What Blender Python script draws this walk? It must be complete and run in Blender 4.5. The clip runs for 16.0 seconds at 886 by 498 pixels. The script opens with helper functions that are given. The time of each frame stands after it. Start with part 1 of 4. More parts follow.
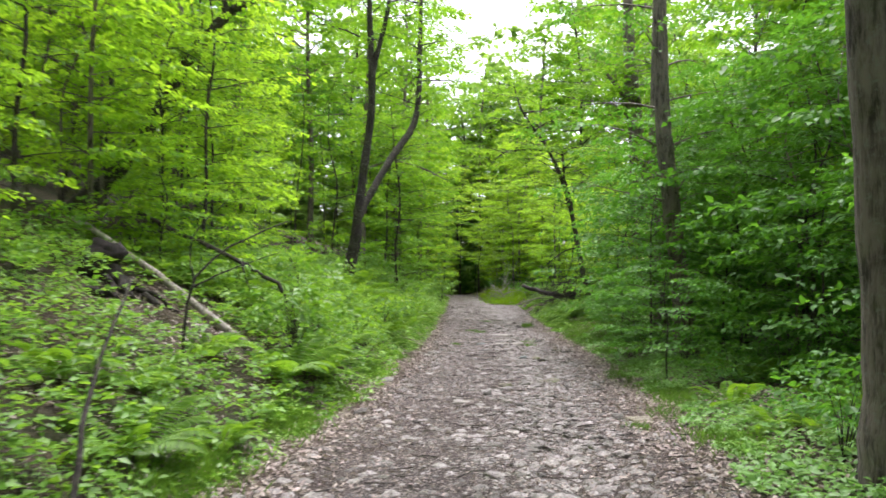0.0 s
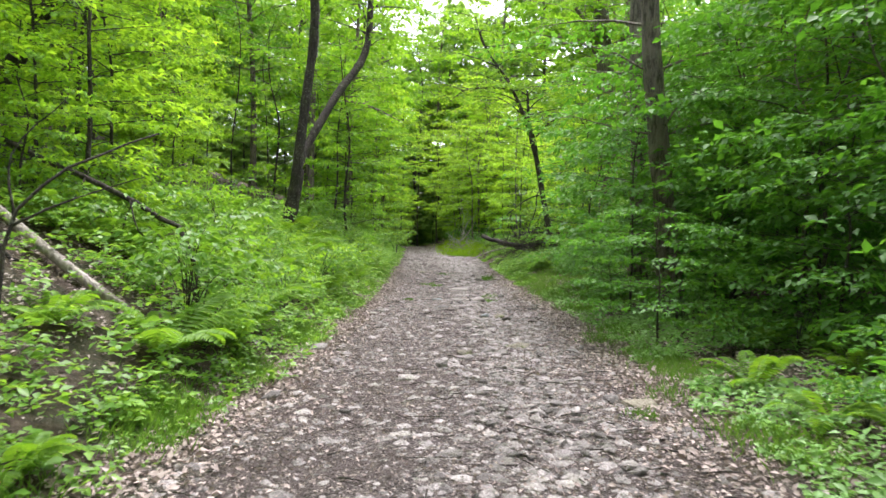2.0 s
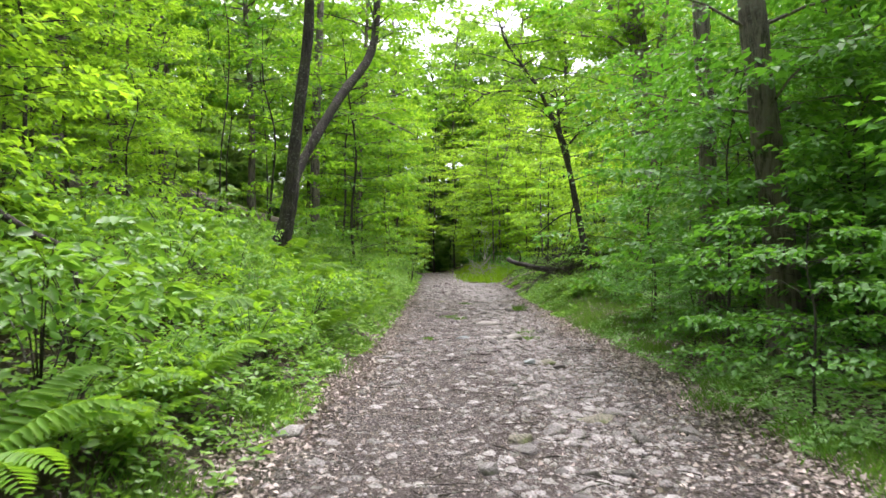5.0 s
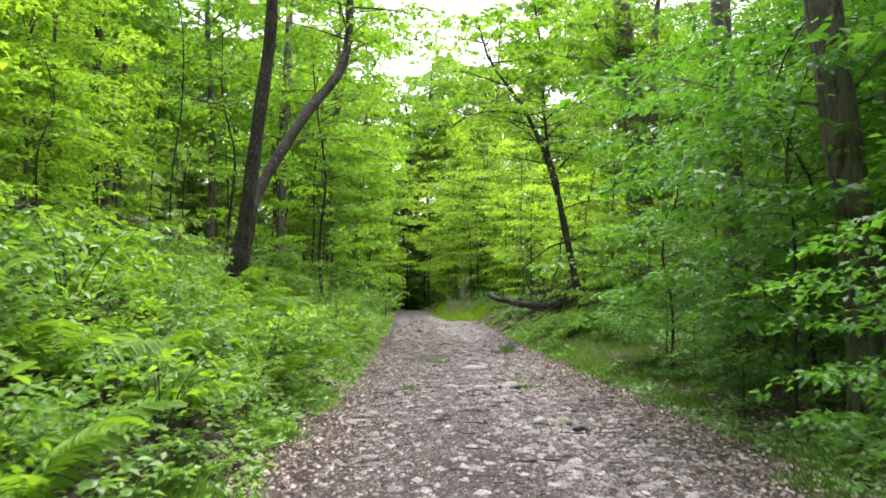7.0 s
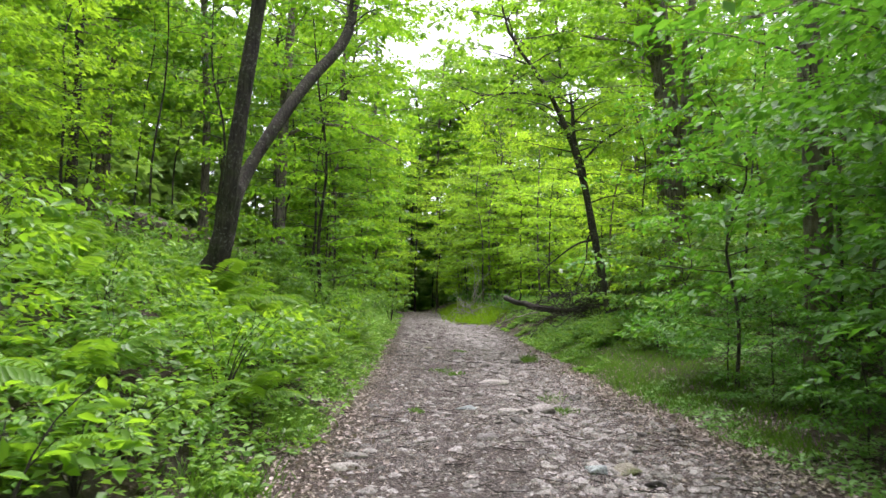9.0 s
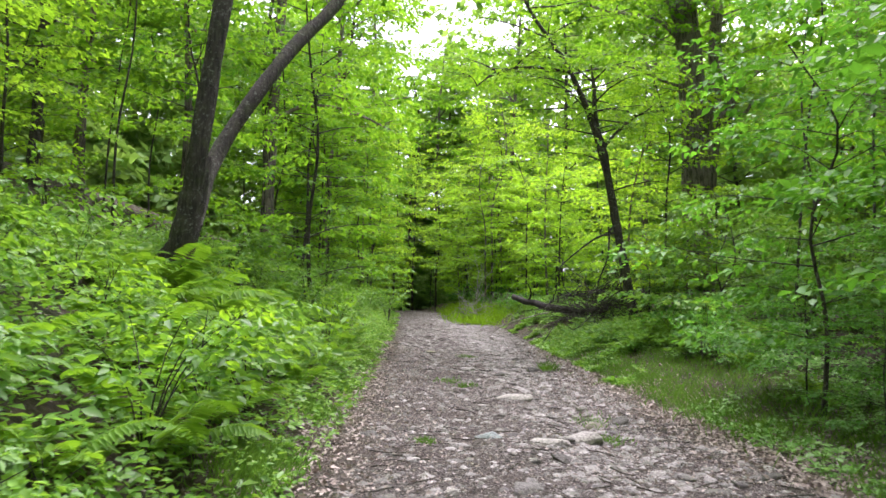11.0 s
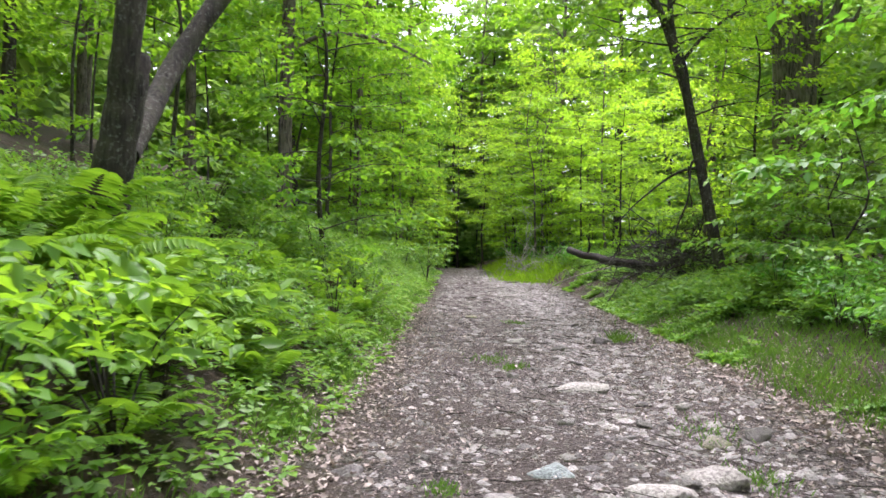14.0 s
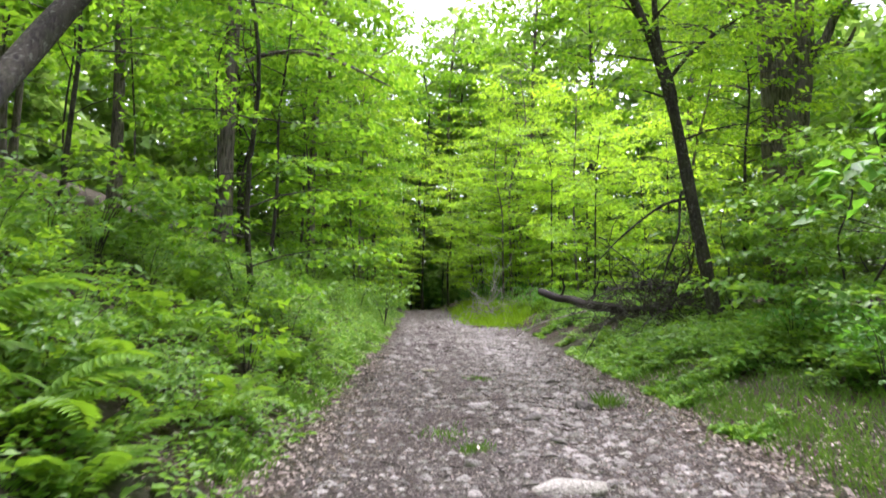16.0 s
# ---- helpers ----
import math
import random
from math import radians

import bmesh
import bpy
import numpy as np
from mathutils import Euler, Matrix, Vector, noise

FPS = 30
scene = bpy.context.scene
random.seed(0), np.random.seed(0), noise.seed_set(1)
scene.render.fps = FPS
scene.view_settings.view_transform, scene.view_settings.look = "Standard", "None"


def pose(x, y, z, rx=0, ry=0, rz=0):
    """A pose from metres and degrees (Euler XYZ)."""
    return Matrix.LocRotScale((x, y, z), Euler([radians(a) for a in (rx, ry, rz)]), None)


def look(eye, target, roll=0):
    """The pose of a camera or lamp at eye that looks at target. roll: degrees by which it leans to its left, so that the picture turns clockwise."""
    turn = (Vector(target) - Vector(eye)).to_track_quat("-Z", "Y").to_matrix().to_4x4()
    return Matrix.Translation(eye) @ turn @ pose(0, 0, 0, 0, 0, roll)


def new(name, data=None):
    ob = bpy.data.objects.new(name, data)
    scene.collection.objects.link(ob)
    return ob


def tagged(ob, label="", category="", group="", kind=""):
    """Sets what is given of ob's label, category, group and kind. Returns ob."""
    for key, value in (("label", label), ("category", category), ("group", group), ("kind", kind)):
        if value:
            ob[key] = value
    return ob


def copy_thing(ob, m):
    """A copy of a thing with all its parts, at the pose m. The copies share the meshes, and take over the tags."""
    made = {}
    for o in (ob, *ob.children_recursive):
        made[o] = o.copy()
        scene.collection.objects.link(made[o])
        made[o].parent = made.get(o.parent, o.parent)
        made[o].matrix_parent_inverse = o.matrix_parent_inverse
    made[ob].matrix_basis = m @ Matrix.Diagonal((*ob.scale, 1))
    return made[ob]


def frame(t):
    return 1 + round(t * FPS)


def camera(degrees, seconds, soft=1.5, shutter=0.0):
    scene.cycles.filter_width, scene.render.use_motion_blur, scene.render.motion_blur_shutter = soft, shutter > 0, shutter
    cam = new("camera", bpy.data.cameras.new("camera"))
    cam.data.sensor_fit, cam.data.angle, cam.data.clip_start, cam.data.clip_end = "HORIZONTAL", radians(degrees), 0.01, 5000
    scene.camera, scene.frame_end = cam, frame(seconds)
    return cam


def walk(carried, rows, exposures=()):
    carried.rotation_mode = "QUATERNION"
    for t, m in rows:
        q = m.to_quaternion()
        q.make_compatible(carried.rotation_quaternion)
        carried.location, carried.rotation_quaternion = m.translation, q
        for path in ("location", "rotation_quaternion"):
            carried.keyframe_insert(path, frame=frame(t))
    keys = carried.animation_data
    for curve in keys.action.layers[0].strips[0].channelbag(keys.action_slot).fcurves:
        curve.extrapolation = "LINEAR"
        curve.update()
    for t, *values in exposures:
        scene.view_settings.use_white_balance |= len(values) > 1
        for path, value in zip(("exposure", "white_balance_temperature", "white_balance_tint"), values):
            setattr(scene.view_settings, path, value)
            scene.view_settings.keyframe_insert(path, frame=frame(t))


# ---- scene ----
cam = camera(62.0, 16.0, 1.55, 0.5)
METRES, EYE, TILT, LEAN, TURN = 19.7, 1.5, 0.0, 0.0, 0.0
ROWS = [
    (0.0, 0.0, 0.0, 0.0, -0.05, 2.75, -1.09),
    (0.5, 0.0019, 0.0307, -0.0007, -2.46, 2.53, -2.02),
    (1.0, 0.0046, 0.0626, 0.0002, -2.18, 0.89, -2.23),
    (1.5, 0.0053, 0.0968, -0.0011, -2.78, -0.48, -2.52),
    (2.0, 0.0097, 0.13, -0.0055, -3.29, -0.88, -1.32),
    (2.5, 0.0111, 0.1611, -0.0058, -2.23, -0.48, -1.14),
    (3.0, 0.0108, 0.1923, -0.0037, -4.05, -0.68, -0.87),
    (3.5, 0.012, 0.2264, -0.0055, -2.2, -0.37, -0.08),
    (6.0, 0.0042, 0.3891, -0.01, -2.06, 1.65, -0.23),
    (6.5, 0.0008, 0.4208, -0.0111, -2.97, 1.78, -0.53),
    (7.0, 0.0045, 0.4526, -0.0124, -4.25, 4.1, -0.25),
    (7.5, 0.006, 0.4831, -0.0129, -1.28, 4.65, -1.08),
    (8.0, 0.0072, 0.515, -0.0129, -1.0, 4.9, -1.53),
    (8.5, 0.0081, 0.5475, -0.0129, -0.53, 4.63, -0.9),
    (9.0, 0.0058, 0.5795, -0.0121, -3.71, 4.21, -1.22),
    (11.5, 0.0013, 0.7319, -0.0136, -4.32, 4.15, -2.01),
    (12.0, 0.0052, 0.7624, -0.0167, -6.84, 5.42, -2.47),
    (12.5, 0.0086, 0.7926, -0.0179, -3.41, 3.23, -1.25),
    (13.0, 0.0144, 0.8214, -0.0178, -3.48, 1.54, -1.37),
    (13.5, 0.0209, 0.848, -0.0176, -0.04, 1.33, -1.05),
    (14.0, 0.0212, 0.8768, -0.0158, -0.27, 0.77, -0.81),
    (14.5, 0.026, 0.906, -0.0172, -2.02, 0.14, -0.08),
    (15.0, 0.0289, 0.9347, -0.0172, -2.68, 0.0, -0.76),
    (15.5, 0.0306, 0.9642, -0.0147, -2.84, 0.83, -1.46),
    (16.0, 0.0363, 0.9944, -0.0138, -2.74, 3.99, -1.07),
]
walk(cam, [(t, pose(0, 0, EYE, TILT, LEAN, TURN) @ pose(METRES * x, METRES * y, METRES * z, 90 + pitch, roll, yaw)) for t, x, y, z, yaw, pitch, roll in ROWS], ((0.0, 1.68, 6200, 20), (2.0, 1.86, 6200, 20), (7.0, 1.86, 6200, 21), (8.7, 1.66, 6200, 21), (11.5, 1.9, 6100, 23), (16.0, 1.98, 6050, 25)))

# ---- light ----
world = bpy.data.worlds.new("overcast_sky")
scene.world = world
world.use_nodes = True
wn = world.node_tree.nodes
wl = world.node_tree.links
sky = wn.new("ShaderNodeTexSky")
sky.sky_type = "NISHITA"
sky.sun_disc = False
sky.sun_elevation = radians(72)
sky.sun_rotation = radians(22)
sky.air_density, sky.dust_density, sky.ozone_density = 1.0, 4.0, 1.0
grey = wn.new("ShaderNodeHueSaturation")
grey.inputs["Saturation"].default_value = 0.22
wl.new(sky.outputs["Color"], grey.inputs["Color"])
wl.new(grey.outputs["Color"], wn["Background"].inputs["Color"])
wn["Background"].inputs["Strength"].default_value = 0.15

sun_data = bpy.data.lights.new("sun", "SUN")
sun_data.energy, sun_data.angle, sun_data.color = 1.5, radians(50), (1.0, 0.96, 0.88)
sun = new("sun", sun_data)
sun.matrix_world = look((math.sin(radians(22)) * 30, math.cos(radians(22)) * 30, 95), (0, 0, 0))

# ---- materials ----


def material(name, rough=0.8):
    m = bpy.data.materials.new(name)
    m.use_nodes = True
    b = m.node_tree.nodes["Principled BSDF"]
    b.inputs["Roughness"].default_value = rough
    return m, m.node_tree.nodes, m.node_tree.links, b


def ramp(nodes, links, source, stops):
    r = nodes.new("ShaderNodeValToRGB")
    while len(r.color_ramp.elements) < len(stops):
        r.color_ramp.elements.new(0.5)
    for e, (p, c) in zip(r.color_ramp.elements, stops):
        e.position, e.color = p, (*c, 1)
    links.new(source, r.inputs[0])
    return r.outputs[0]


def noise_of(nodes, links, vector, scale, detail=4.0, rough=0.55):
    n = nodes.new("ShaderNodeTexNoise")
    n.inputs["Scale"].default_value = scale
    n.inputs["Detail"].default_value = detail
    n.inputs["Roughness"].default_value = rough
    if vector is not None:
        links.new(vector, n.inputs["Vector"])
    return n.outputs["Fac"]


def mixed(nodes, links, fac, a, b, mode="MIX"):
    m = nodes.new("ShaderNodeMix")
    m.data_type, m.blend_type = "RGBA", mode
    for socket, value in ((m.inputs[0], fac), (m.inputs[6], a), (m.inputs[7], b)):
        if isinstance(value, float):
            socket.default_value = value
        elif isinstance(value, tuple):
            socket.default_value = (*value, 1)
        else:
            links.new(value, socket)
    return m.outputs[2]


def bumped(nodes, links, shader, height, strength, distance):
    b = nodes.new("ShaderNodeBump")
    b.inputs["Strength"].default_value = strength
    b.inputs["Distance"].default_value = distance
    links.new(height, b.inputs["Height"])
    links.new(b.outputs[0], shader.inputs["Normal"])


def leaf_material(name, dark, mid, light, through_light, share=0.5, rough=0.5):
    """Thin leaf: glossy-diffuse front and light that passes through it."""
    m, nd, lk, b = material(name, rough)
    geo = nd.new("ShaderNodeNewGeometry")
    info = nd.new("ShaderNodeObjectInfo")
    add = nd.new("ShaderNodeMath")
    add.operation = "MULTIPLY_ADD"
    lk.new(info.outputs["Random"], add.inputs[0])
    add.inputs[1].default_value = 0.35
    half = nd.new("ShaderNodeMath")
    half.operation = "MULTIPLY"
    half.inputs[1].default_value = 0.65
    lk.new(geo.outputs["Random Per Island"], half.inputs[0])
    lk.new(half.outputs[0], add.inputs[2])
    tone = ramp(nd, lk, add.outputs[0], [(0.0, dark), (0.5, mid), (0.97, light)])
    tc = nd.new("ShaderNodeTexCoord")
    blotch = noise_of(nd, lk, tc.outputs["Object"], 1.3, 2)
    tone = mixed(nd, lk, blotch, tone, mixed(nd, lk, 0.45, tone, light))
    lk.new(tone, b.inputs["Base Color"])
    b.inputs["Specular IOR Level"].default_value = 0.42
    tr = nd.new("ShaderNodeBsdfTranslucent")
    lk.new(mixed(nd, lk, 1.0, tone, through_light, "MULTIPLY"), tr.inputs["Color"])
    mx = nd.new("ShaderNodeMixShader")
    mx.inputs[0].default_value = share
    lk.new(b.outputs[0], mx.inputs[1])
    lk.new(tr.outputs[0], mx.inputs[2])
    lk.new(mx.outputs[0], nd["Material Output"].inputs["Surface"])
    return m


LEAF_TREE = leaf_material("leaf_tree", (0.052, 0.148, 0.014), (0.094, 0.245, 0.021), (0.18, 0.352, 0.032), (2.0, 1.7, 0.7), 0.55, 0.6)
LEAF_SAPLING = leaf_material("leaf_sapling", (0.064, 0.168, 0.015), (0.118, 0.276, 0.024), (0.218, 0.402, 0.037), (2.0, 1.7, 0.7), 0.55, 0.6)
# sapling leaf made brighter and yellower: sunlight put into the leaf colour
LEAF_LIME_SUNLIT = leaf_material("leaf_lime_sunlit", (0.095, 0.215, 0.018), (0.16, 0.335, 0.028), (0.27, 0.45, 0.045), (2.0, 1.75, 0.7), 0.6, 0.55)
# far leaves paler and greyer: distance haze put into their colour
LEAF_FAR_HAZE = leaf_material("leaf_far_haze", (0.088, 0.178, 0.045), (0.142, 0.262, 0.068), (0.215, 0.355, 0.1), (1.8, 1.65, 0.9), 0.5, 0.6)
LEAF_BEECH = leaf_material("leaf_beech", (0.034, 0.115, 0.016), (0.062, 0.19, 0.024), (0.115, 0.285, 0.038), (1.8, 1.7, 0.7), 0.45, 0.5)
LEAF_LOW = leaf_material("leaf_undergrowth", (0.048, 0.13, 0.02), (0.09, 0.22, 0.032), (0.178, 0.34, 0.052), (1.8, 1.6, 0.7), 0.45, 0.4)
LEAF_VERGE = leaf_material("leaf_verge", (0.075, 0.19, 0.035), (0.135, 0.30, 0.06), (0.20, 0.36, 0.115), (1.5, 1.45, 0.9), 0.4, 0.42)
FERN_GREEN = leaf_material("fern_green", (0.062, 0.158, 0.014), (0.105, 0.236, 0.02), (0.158, 0.305, 0.03), (1.8, 1.6, 0.7), 0.45, 0.55)
GRASS_GREEN = leaf_material("grass_green", (0.042, 0.115, 0.017), (0.072, 0.175, 0.027), (0.125, 0.255, 0.042), (1.7, 1.5, 0.7), 0.45, 0.55)
DRY_LEAF = leaf_material("dry_leaf", (0.055, 0.037, 0.03), (0.24, 0.185, 0.162), (0.58, 0.505, 0.46), (1.2, 1.1, 1.0), 0.1, 0.75)


def bark_material(name, dark, light, moss=0.0):
    m, nd, lk, b = material(name, 0.9)
    tc = nd.new("ShaderNodeTexCoord")
    mp = nd.new("ShaderNodeMapping")
    mp.inputs["Scale"].default_value = (1, 1, 0.16)
    lk.new(tc.outputs["Object"], mp.inputs["Vector"])
    ridges = noise_of(nd, lk, mp.outputs[0], 19, 6, 0.68)
    patches = noise_of(nd, lk, tc.outputs["Object"], 2.2, 3)
    col = ramp(nd, lk, ridges, [(0.39, dark), (0.57, light)])
    col = mixed(nd, lk, ramp(nd, lk, patches, [(0.45, (0, 0, 0)), (0.75, (0.6, 0.6, 0.6))]), col, tuple(min(1, c * 1.5) for c in light))
    if moss:
        fleck = noise_of(nd, lk, tc.outputs["Object"], 17, 6, 0.7)
        where = mixed(nd, lk, 1.0, ramp(nd, lk, fleck, [(0.55, (0, 0, 0)), (0.62, (0.75, 0.75, 0.75))]), ramp(nd, lk, patches, [(0.4, (0.25, 0.25, 0.25)), (0.55, (1, 1, 1))]), "MULTIPLY")
        col = mixed(nd, lk, where, col, (0.19, 0.195, 0.165))
        col = mixed(nd, lk, ramp(nd, lk, noise_of(nd, lk, tc.outputs["Object"], 3.7, 4), [(0.5, (0, 0, 0)), (0.7, (moss, moss, moss))]), col, (0.09, 0.12, 0.03))
    lk.new(col, b.inputs["Base Color"])
    bumped(nd, lk, b, ridges, 1.0, 0.05)
    return m


BARK = bark_material("bark_grey_brown", (0.032, 0.025, 0.021), (0.175, 0.145, 0.125), 0.25)
BARK_DARK = bark_material("bark_dark", (0.013, 0.010, 0.009), (0.055, 0.044, 0.038), 0.2)
BARK_PALE = bark_material("bark_pale_dead", (0.13, 0.11, 0.09), (0.36, 0.33, 0.29))
ROTTEN = bark_material("wood_rotten", (0.006, 0.005, 0.0045), (0.026, 0.019, 0.016), 0.0)


def stone_material(name, a, b_col, moss):
    m, nd, lk, b = material(name, 0.85)
    tc = nd.new("ShaderNodeTexCoord")
    info = nd.new("ShaderNodeObjectInfo")
    geo = nd.new("ShaderNodeNewGeometry")
    add = nd.new("ShaderNodeMath")
    lk.new(info.outputs["Random"], add.inputs[0])
    lk.new(geo.outputs["Random Per Island"], add.inputs[1])
    half = nd.new("ShaderNodeMath")
    half.operation = "FRACT"
    lk.new(add.outputs[0], half.inputs[0])
    col = ramp(nd, lk, half.outputs[0], [(0.0, a), (1.0, b_col)])
    grain = noise_of(nd, lk, tc.outputs["Object"], 38, 5)
    stain = noise_of(nd, lk, tc.outputs["Object"], 5, 3)
    col = mixed(nd, lk, 0.8, col, ramp(nd, lk, grain, [(0.32, (0.3, 0.29, 0.28)), (0.6, (1.15, 1.15, 1.15))]), "MULTIPLY")
    col = mixed(nd, lk, ramp(nd, lk, stain, [(0.5, (0, 0, 0)), (0.68, (moss, moss, moss))]), col, (0.11, 0.13, 0.035))
    lk.new(col, b.inputs["Base Color"])
    bumped(nd, lk, b, grain, 1.0, 0.02)
    return m


STONE = stone_material("trail_stone", (0.09, 0.08, 0.076), (0.32, 0.295, 0.285), 0.15)
STONE_PALE = stone_material("pale_rock", (0.27, 0.248, 0.23), (0.36, 0.332, 0.31), 0.12)
STONE_BLUE = stone_material("blue_grey_rock", (0.22, 0.25, 0.25), (0.26, 0.29, 0.29), 0.1)
STONE_MOSS = stone_material("mossy_rock", (0.18, 0.165, 0.13), (0.24, 0.215, 0.165), 0.95)


def ground_material():
    m, nd, lk, b = material("forest_ground", 0.95)
    uv = nd.new("ShaderNodeUVMap")
    tc = nd.new("ShaderNodeTexCoord")
    pos = tc.outputs["Object"]
    sep = nd.new("ShaderNodeSeparateXYZ")
    lk.new(uv.outputs[0], sep.inputs[0])
    wide = nd.new("ShaderNodeMath")
    wide.operation = "ABSOLUTE"
    lk.new(sep.outputs[0], wide.inputs[0])
    edge = nd.new("ShaderNodeMath")
    edge.operation = "MULTIPLY_ADD"
    lk.new(noise_of(nd, lk, pos, 1.6, 5, 0.6), edge.inputs[0])
    edge.inputs[1].default_value = 1.6
    lk.new(wide.outputs[0], edge.inputs[2])
    scaled = nd.new("ShaderNodeMapRange")
    scaled.inputs["From Min"].default_value = 2.5
    scaled.inputs["From Max"].default_value = 3.3
    lk.new(edge.outputs[0], scaled.inputs["Value"])
    fine = noise_of(nd, lk, pos, 95, 5, 0.7)
    mid = noise_of(nd, lk, pos, 14, 5, 0.65)
    broad = noise_of(nd, lk, pos, 1.1, 4)
    warp = nd.new("ShaderNodeTexNoise")
    warp.inputs["Scale"].default_value = 30
    warp.inputs["Detail"].default_value = 3
    lk.new(pos, warp.inputs["Vector"])
    shift = nd.new("ShaderNodeVectorMath")
    shift.operation = "MULTIPLY_ADD"
    lk.new(warp.outputs["Color"], shift.inputs[0])
    shift.inputs[1].default_value = (0.035, 0.035, 0.035)
    lk.new(pos, shift.inputs[2])
    layers = []
    for size in (24, 48):
        vor = nd.new("ShaderNodeTexVoronoi")
        vor.inputs["Scale"].default_value = size
        lk.new(shift.outputs[0], vor.inputs["Vector"])
        chips = ramp(nd, lk, vor.outputs["Color"], [(0.15, (0.028, 0.02, 0.018)), (0.42, (0.17, 0.14, 0.132)), (0.66, (0.37, 0.33, 0.318)), (0.88, (0.68, 0.62, 0.6))])
        # dark soil between chips, with the shade of the gaps coloured in
        gap_soil_shade = ramp(nd, lk, vor.outputs["Distance"], [(0.25, (1, 1, 1)), (0.6, (0.13, 0.1, 0.095))])
        layers.append((mixed(nd, lk, 1.0, chips, gap_soil_shade, "MULTIPLY"), vor.outputs["Distance"]))
    pick = ramp(nd, lk, noise_of(nd, lk, pos, 7, 3), [(0.44, (0, 0, 0)), (0.56, (1, 1, 1))])
    gravel = mixed(nd, lk, pick, layers[0][0], layers[1][0])
    gravel = mixed(nd, lk, 0.55, gravel, ramp(nd, lk, fine, [(0.35, (0.35, 0.33, 0.32)), (0.65, (1.5, 1.48, 1.47))]), "MULTIPLY")
    gravel = mixed(nd, lk, ramp(nd, lk, mid, [(0.40, (0.8, 0.8, 0.8)), (0.53, (0, 0, 0))]), gravel, mixed(nd, lk, 1.0, (0.2, 0.162, 0.152), ramp(nd, lk, fine, [(0.35, (0.3, 0.3, 0.3)), (0.65, (1.5, 1.5, 1.5))]), "MULTIPLY"))
    gravel = mixed(nd, lk, ramp(nd, lk, broad, [(0.44, (0.85, 0.85, 0.85)), (0.6, (0, 0, 0))]), gravel, mixed(nd, lk, 0.6, gravel, (0.085, 0.06, 0.052)))
    litter = ramp(nd, lk, mid, [(0.3, (0.028, 0.02, 0.014)), (0.5, (0.08, 0.055, 0.038)), (0.75, (0.19, 0.14, 0.10))])
    litter = mixed(nd, lk, ramp(nd, lk, broad, [(0.45, (0, 0, 0)), (0.65, (0.7, 0.7, 0.7))]), litter, (0.035, 0.06, 0.014))
    lk.new(mixed(nd, lk, scaled.outputs[0], gravel, litter), b.inputs["Base Color"])
    total = nd.new("ShaderNodeMath")
    lk.new(mid, total.inputs[0])
    lk.new(fine, total.inputs[1])
    high = nd.new("ShaderNodeMath")
    high.operation = "SUBTRACT"
    lk.new(total.outputs[0], high.inputs[0])
    lk.new(mixed(nd, lk, pick, layers[0][1], layers[1][1]), high.inputs[1])
    bumped(nd, lk, b, high.outputs[0], 1.0, 0.05)
    return m


GROUND = ground_material()

# ---- the lie of the land ----
LEVEL_Y = [-400, -10, 0, 3, 7.6, 10, 25, 35, 47, 60, 70, 80, 100, 140, 600]
LEVEL_Z = [0, 0, 0, -0.1, -0.2, -0.26, -0.25, 0.0, 0.33, 0.53, 0.6, 0.35, -0.6, -1.0, -1.0]
MID_Y = [-400, 0, 5.5, 11, 17, 25, 40, 45, 51, 60, 70, 85, 110, 600]
MID_X = [-0.5, -0.1, 0.4, 1.02, 1.53, 1.87, 2.4, 2.45, 1.95, 1.9, 1.8, 0.6, -5.0, -5.0]
HALF_Y = [-400, 3, 17, 30, 45, 51, 60, 600]
HALF_W = [2.05, 2.1, 2.45, 2.4, 2.3, 1.65, 1.5, 1.5]
BANK_Y = [-400, 2, 6, 10, 26, 60, 600]
BANK_S = [0.35, 0.38, 0.46, 0.59, 0.62, 0.55, 0.3]
RIGHT_Y = [-400, 20, 30, 60, 600]
RIGHT_H = [0.1, 0.15, 1.0, 1.0, 0.6]


def mid_line(y):
    return np.interp(y, MID_Y, MID_X)


def half_width(y):
    return np.interp(y, HALF_Y, HALF_W)


def ripple(x, y):
    """Uneven ground: a sum of waves at several sizes."""
    s = 0.0
    for k, a, p, q in ((0.7, 0.5, 0.3, 1.1), (1.3, 0.35, 1.7, 0.4), (2.9, 0.22, 0.9, 2.3), (5.3, 0.12, 2.1, 0.2)):
        s = s + a * np.sin(k * (x * math.cos(p) + y * math.sin(p)) + q + 1.3 * np.sin(k * 0.6 * (y * math.cos(q) - x * math.sin(q))))
    return s


def land(x, y):
    """Height of the ground at x, y."""
    x, y = np.asarray(x, float), np.asarray(y, float)
    u = x - mid_line(y)
    w = half_width(y)
    left = np.maximum(-u - w, 0)
    right = np.maximum(u - w, 0)
    steep = np.interp(y, BANK_Y, BANK_S)
    bank = steep * np.minimum(left, 3.0) + 0.34 * np.clip(left - 3.0, 0, 24)
    bank = bank * left / (left + 0.25)
    rise = np.interp(y, RIGHT_Y, RIGHT_H) * (1 - np.exp(-right / 1.6)) + 0.02 * np.minimum(right, 40)
    off = np.minimum(np.maximum(left, right) / 1.5, 1)
    rough = 0.018 + 0.07 * off
    rut = -0.05 * np.exp(-((u - 0.75) / 0.35) ** 2) - 0.03 * np.exp(-((u + 0.9) / 0.4) ** 2)
    return np.interp(y, LEVEL_Y, LEVEL_Z) + bank + rise + rough * ripple(x, y) + rut + 0.012 * ripple(4.3 * x, 4.3 * y) + 0.009 * ripple(9.1 * y, 8.3 * x) * (1 - off)


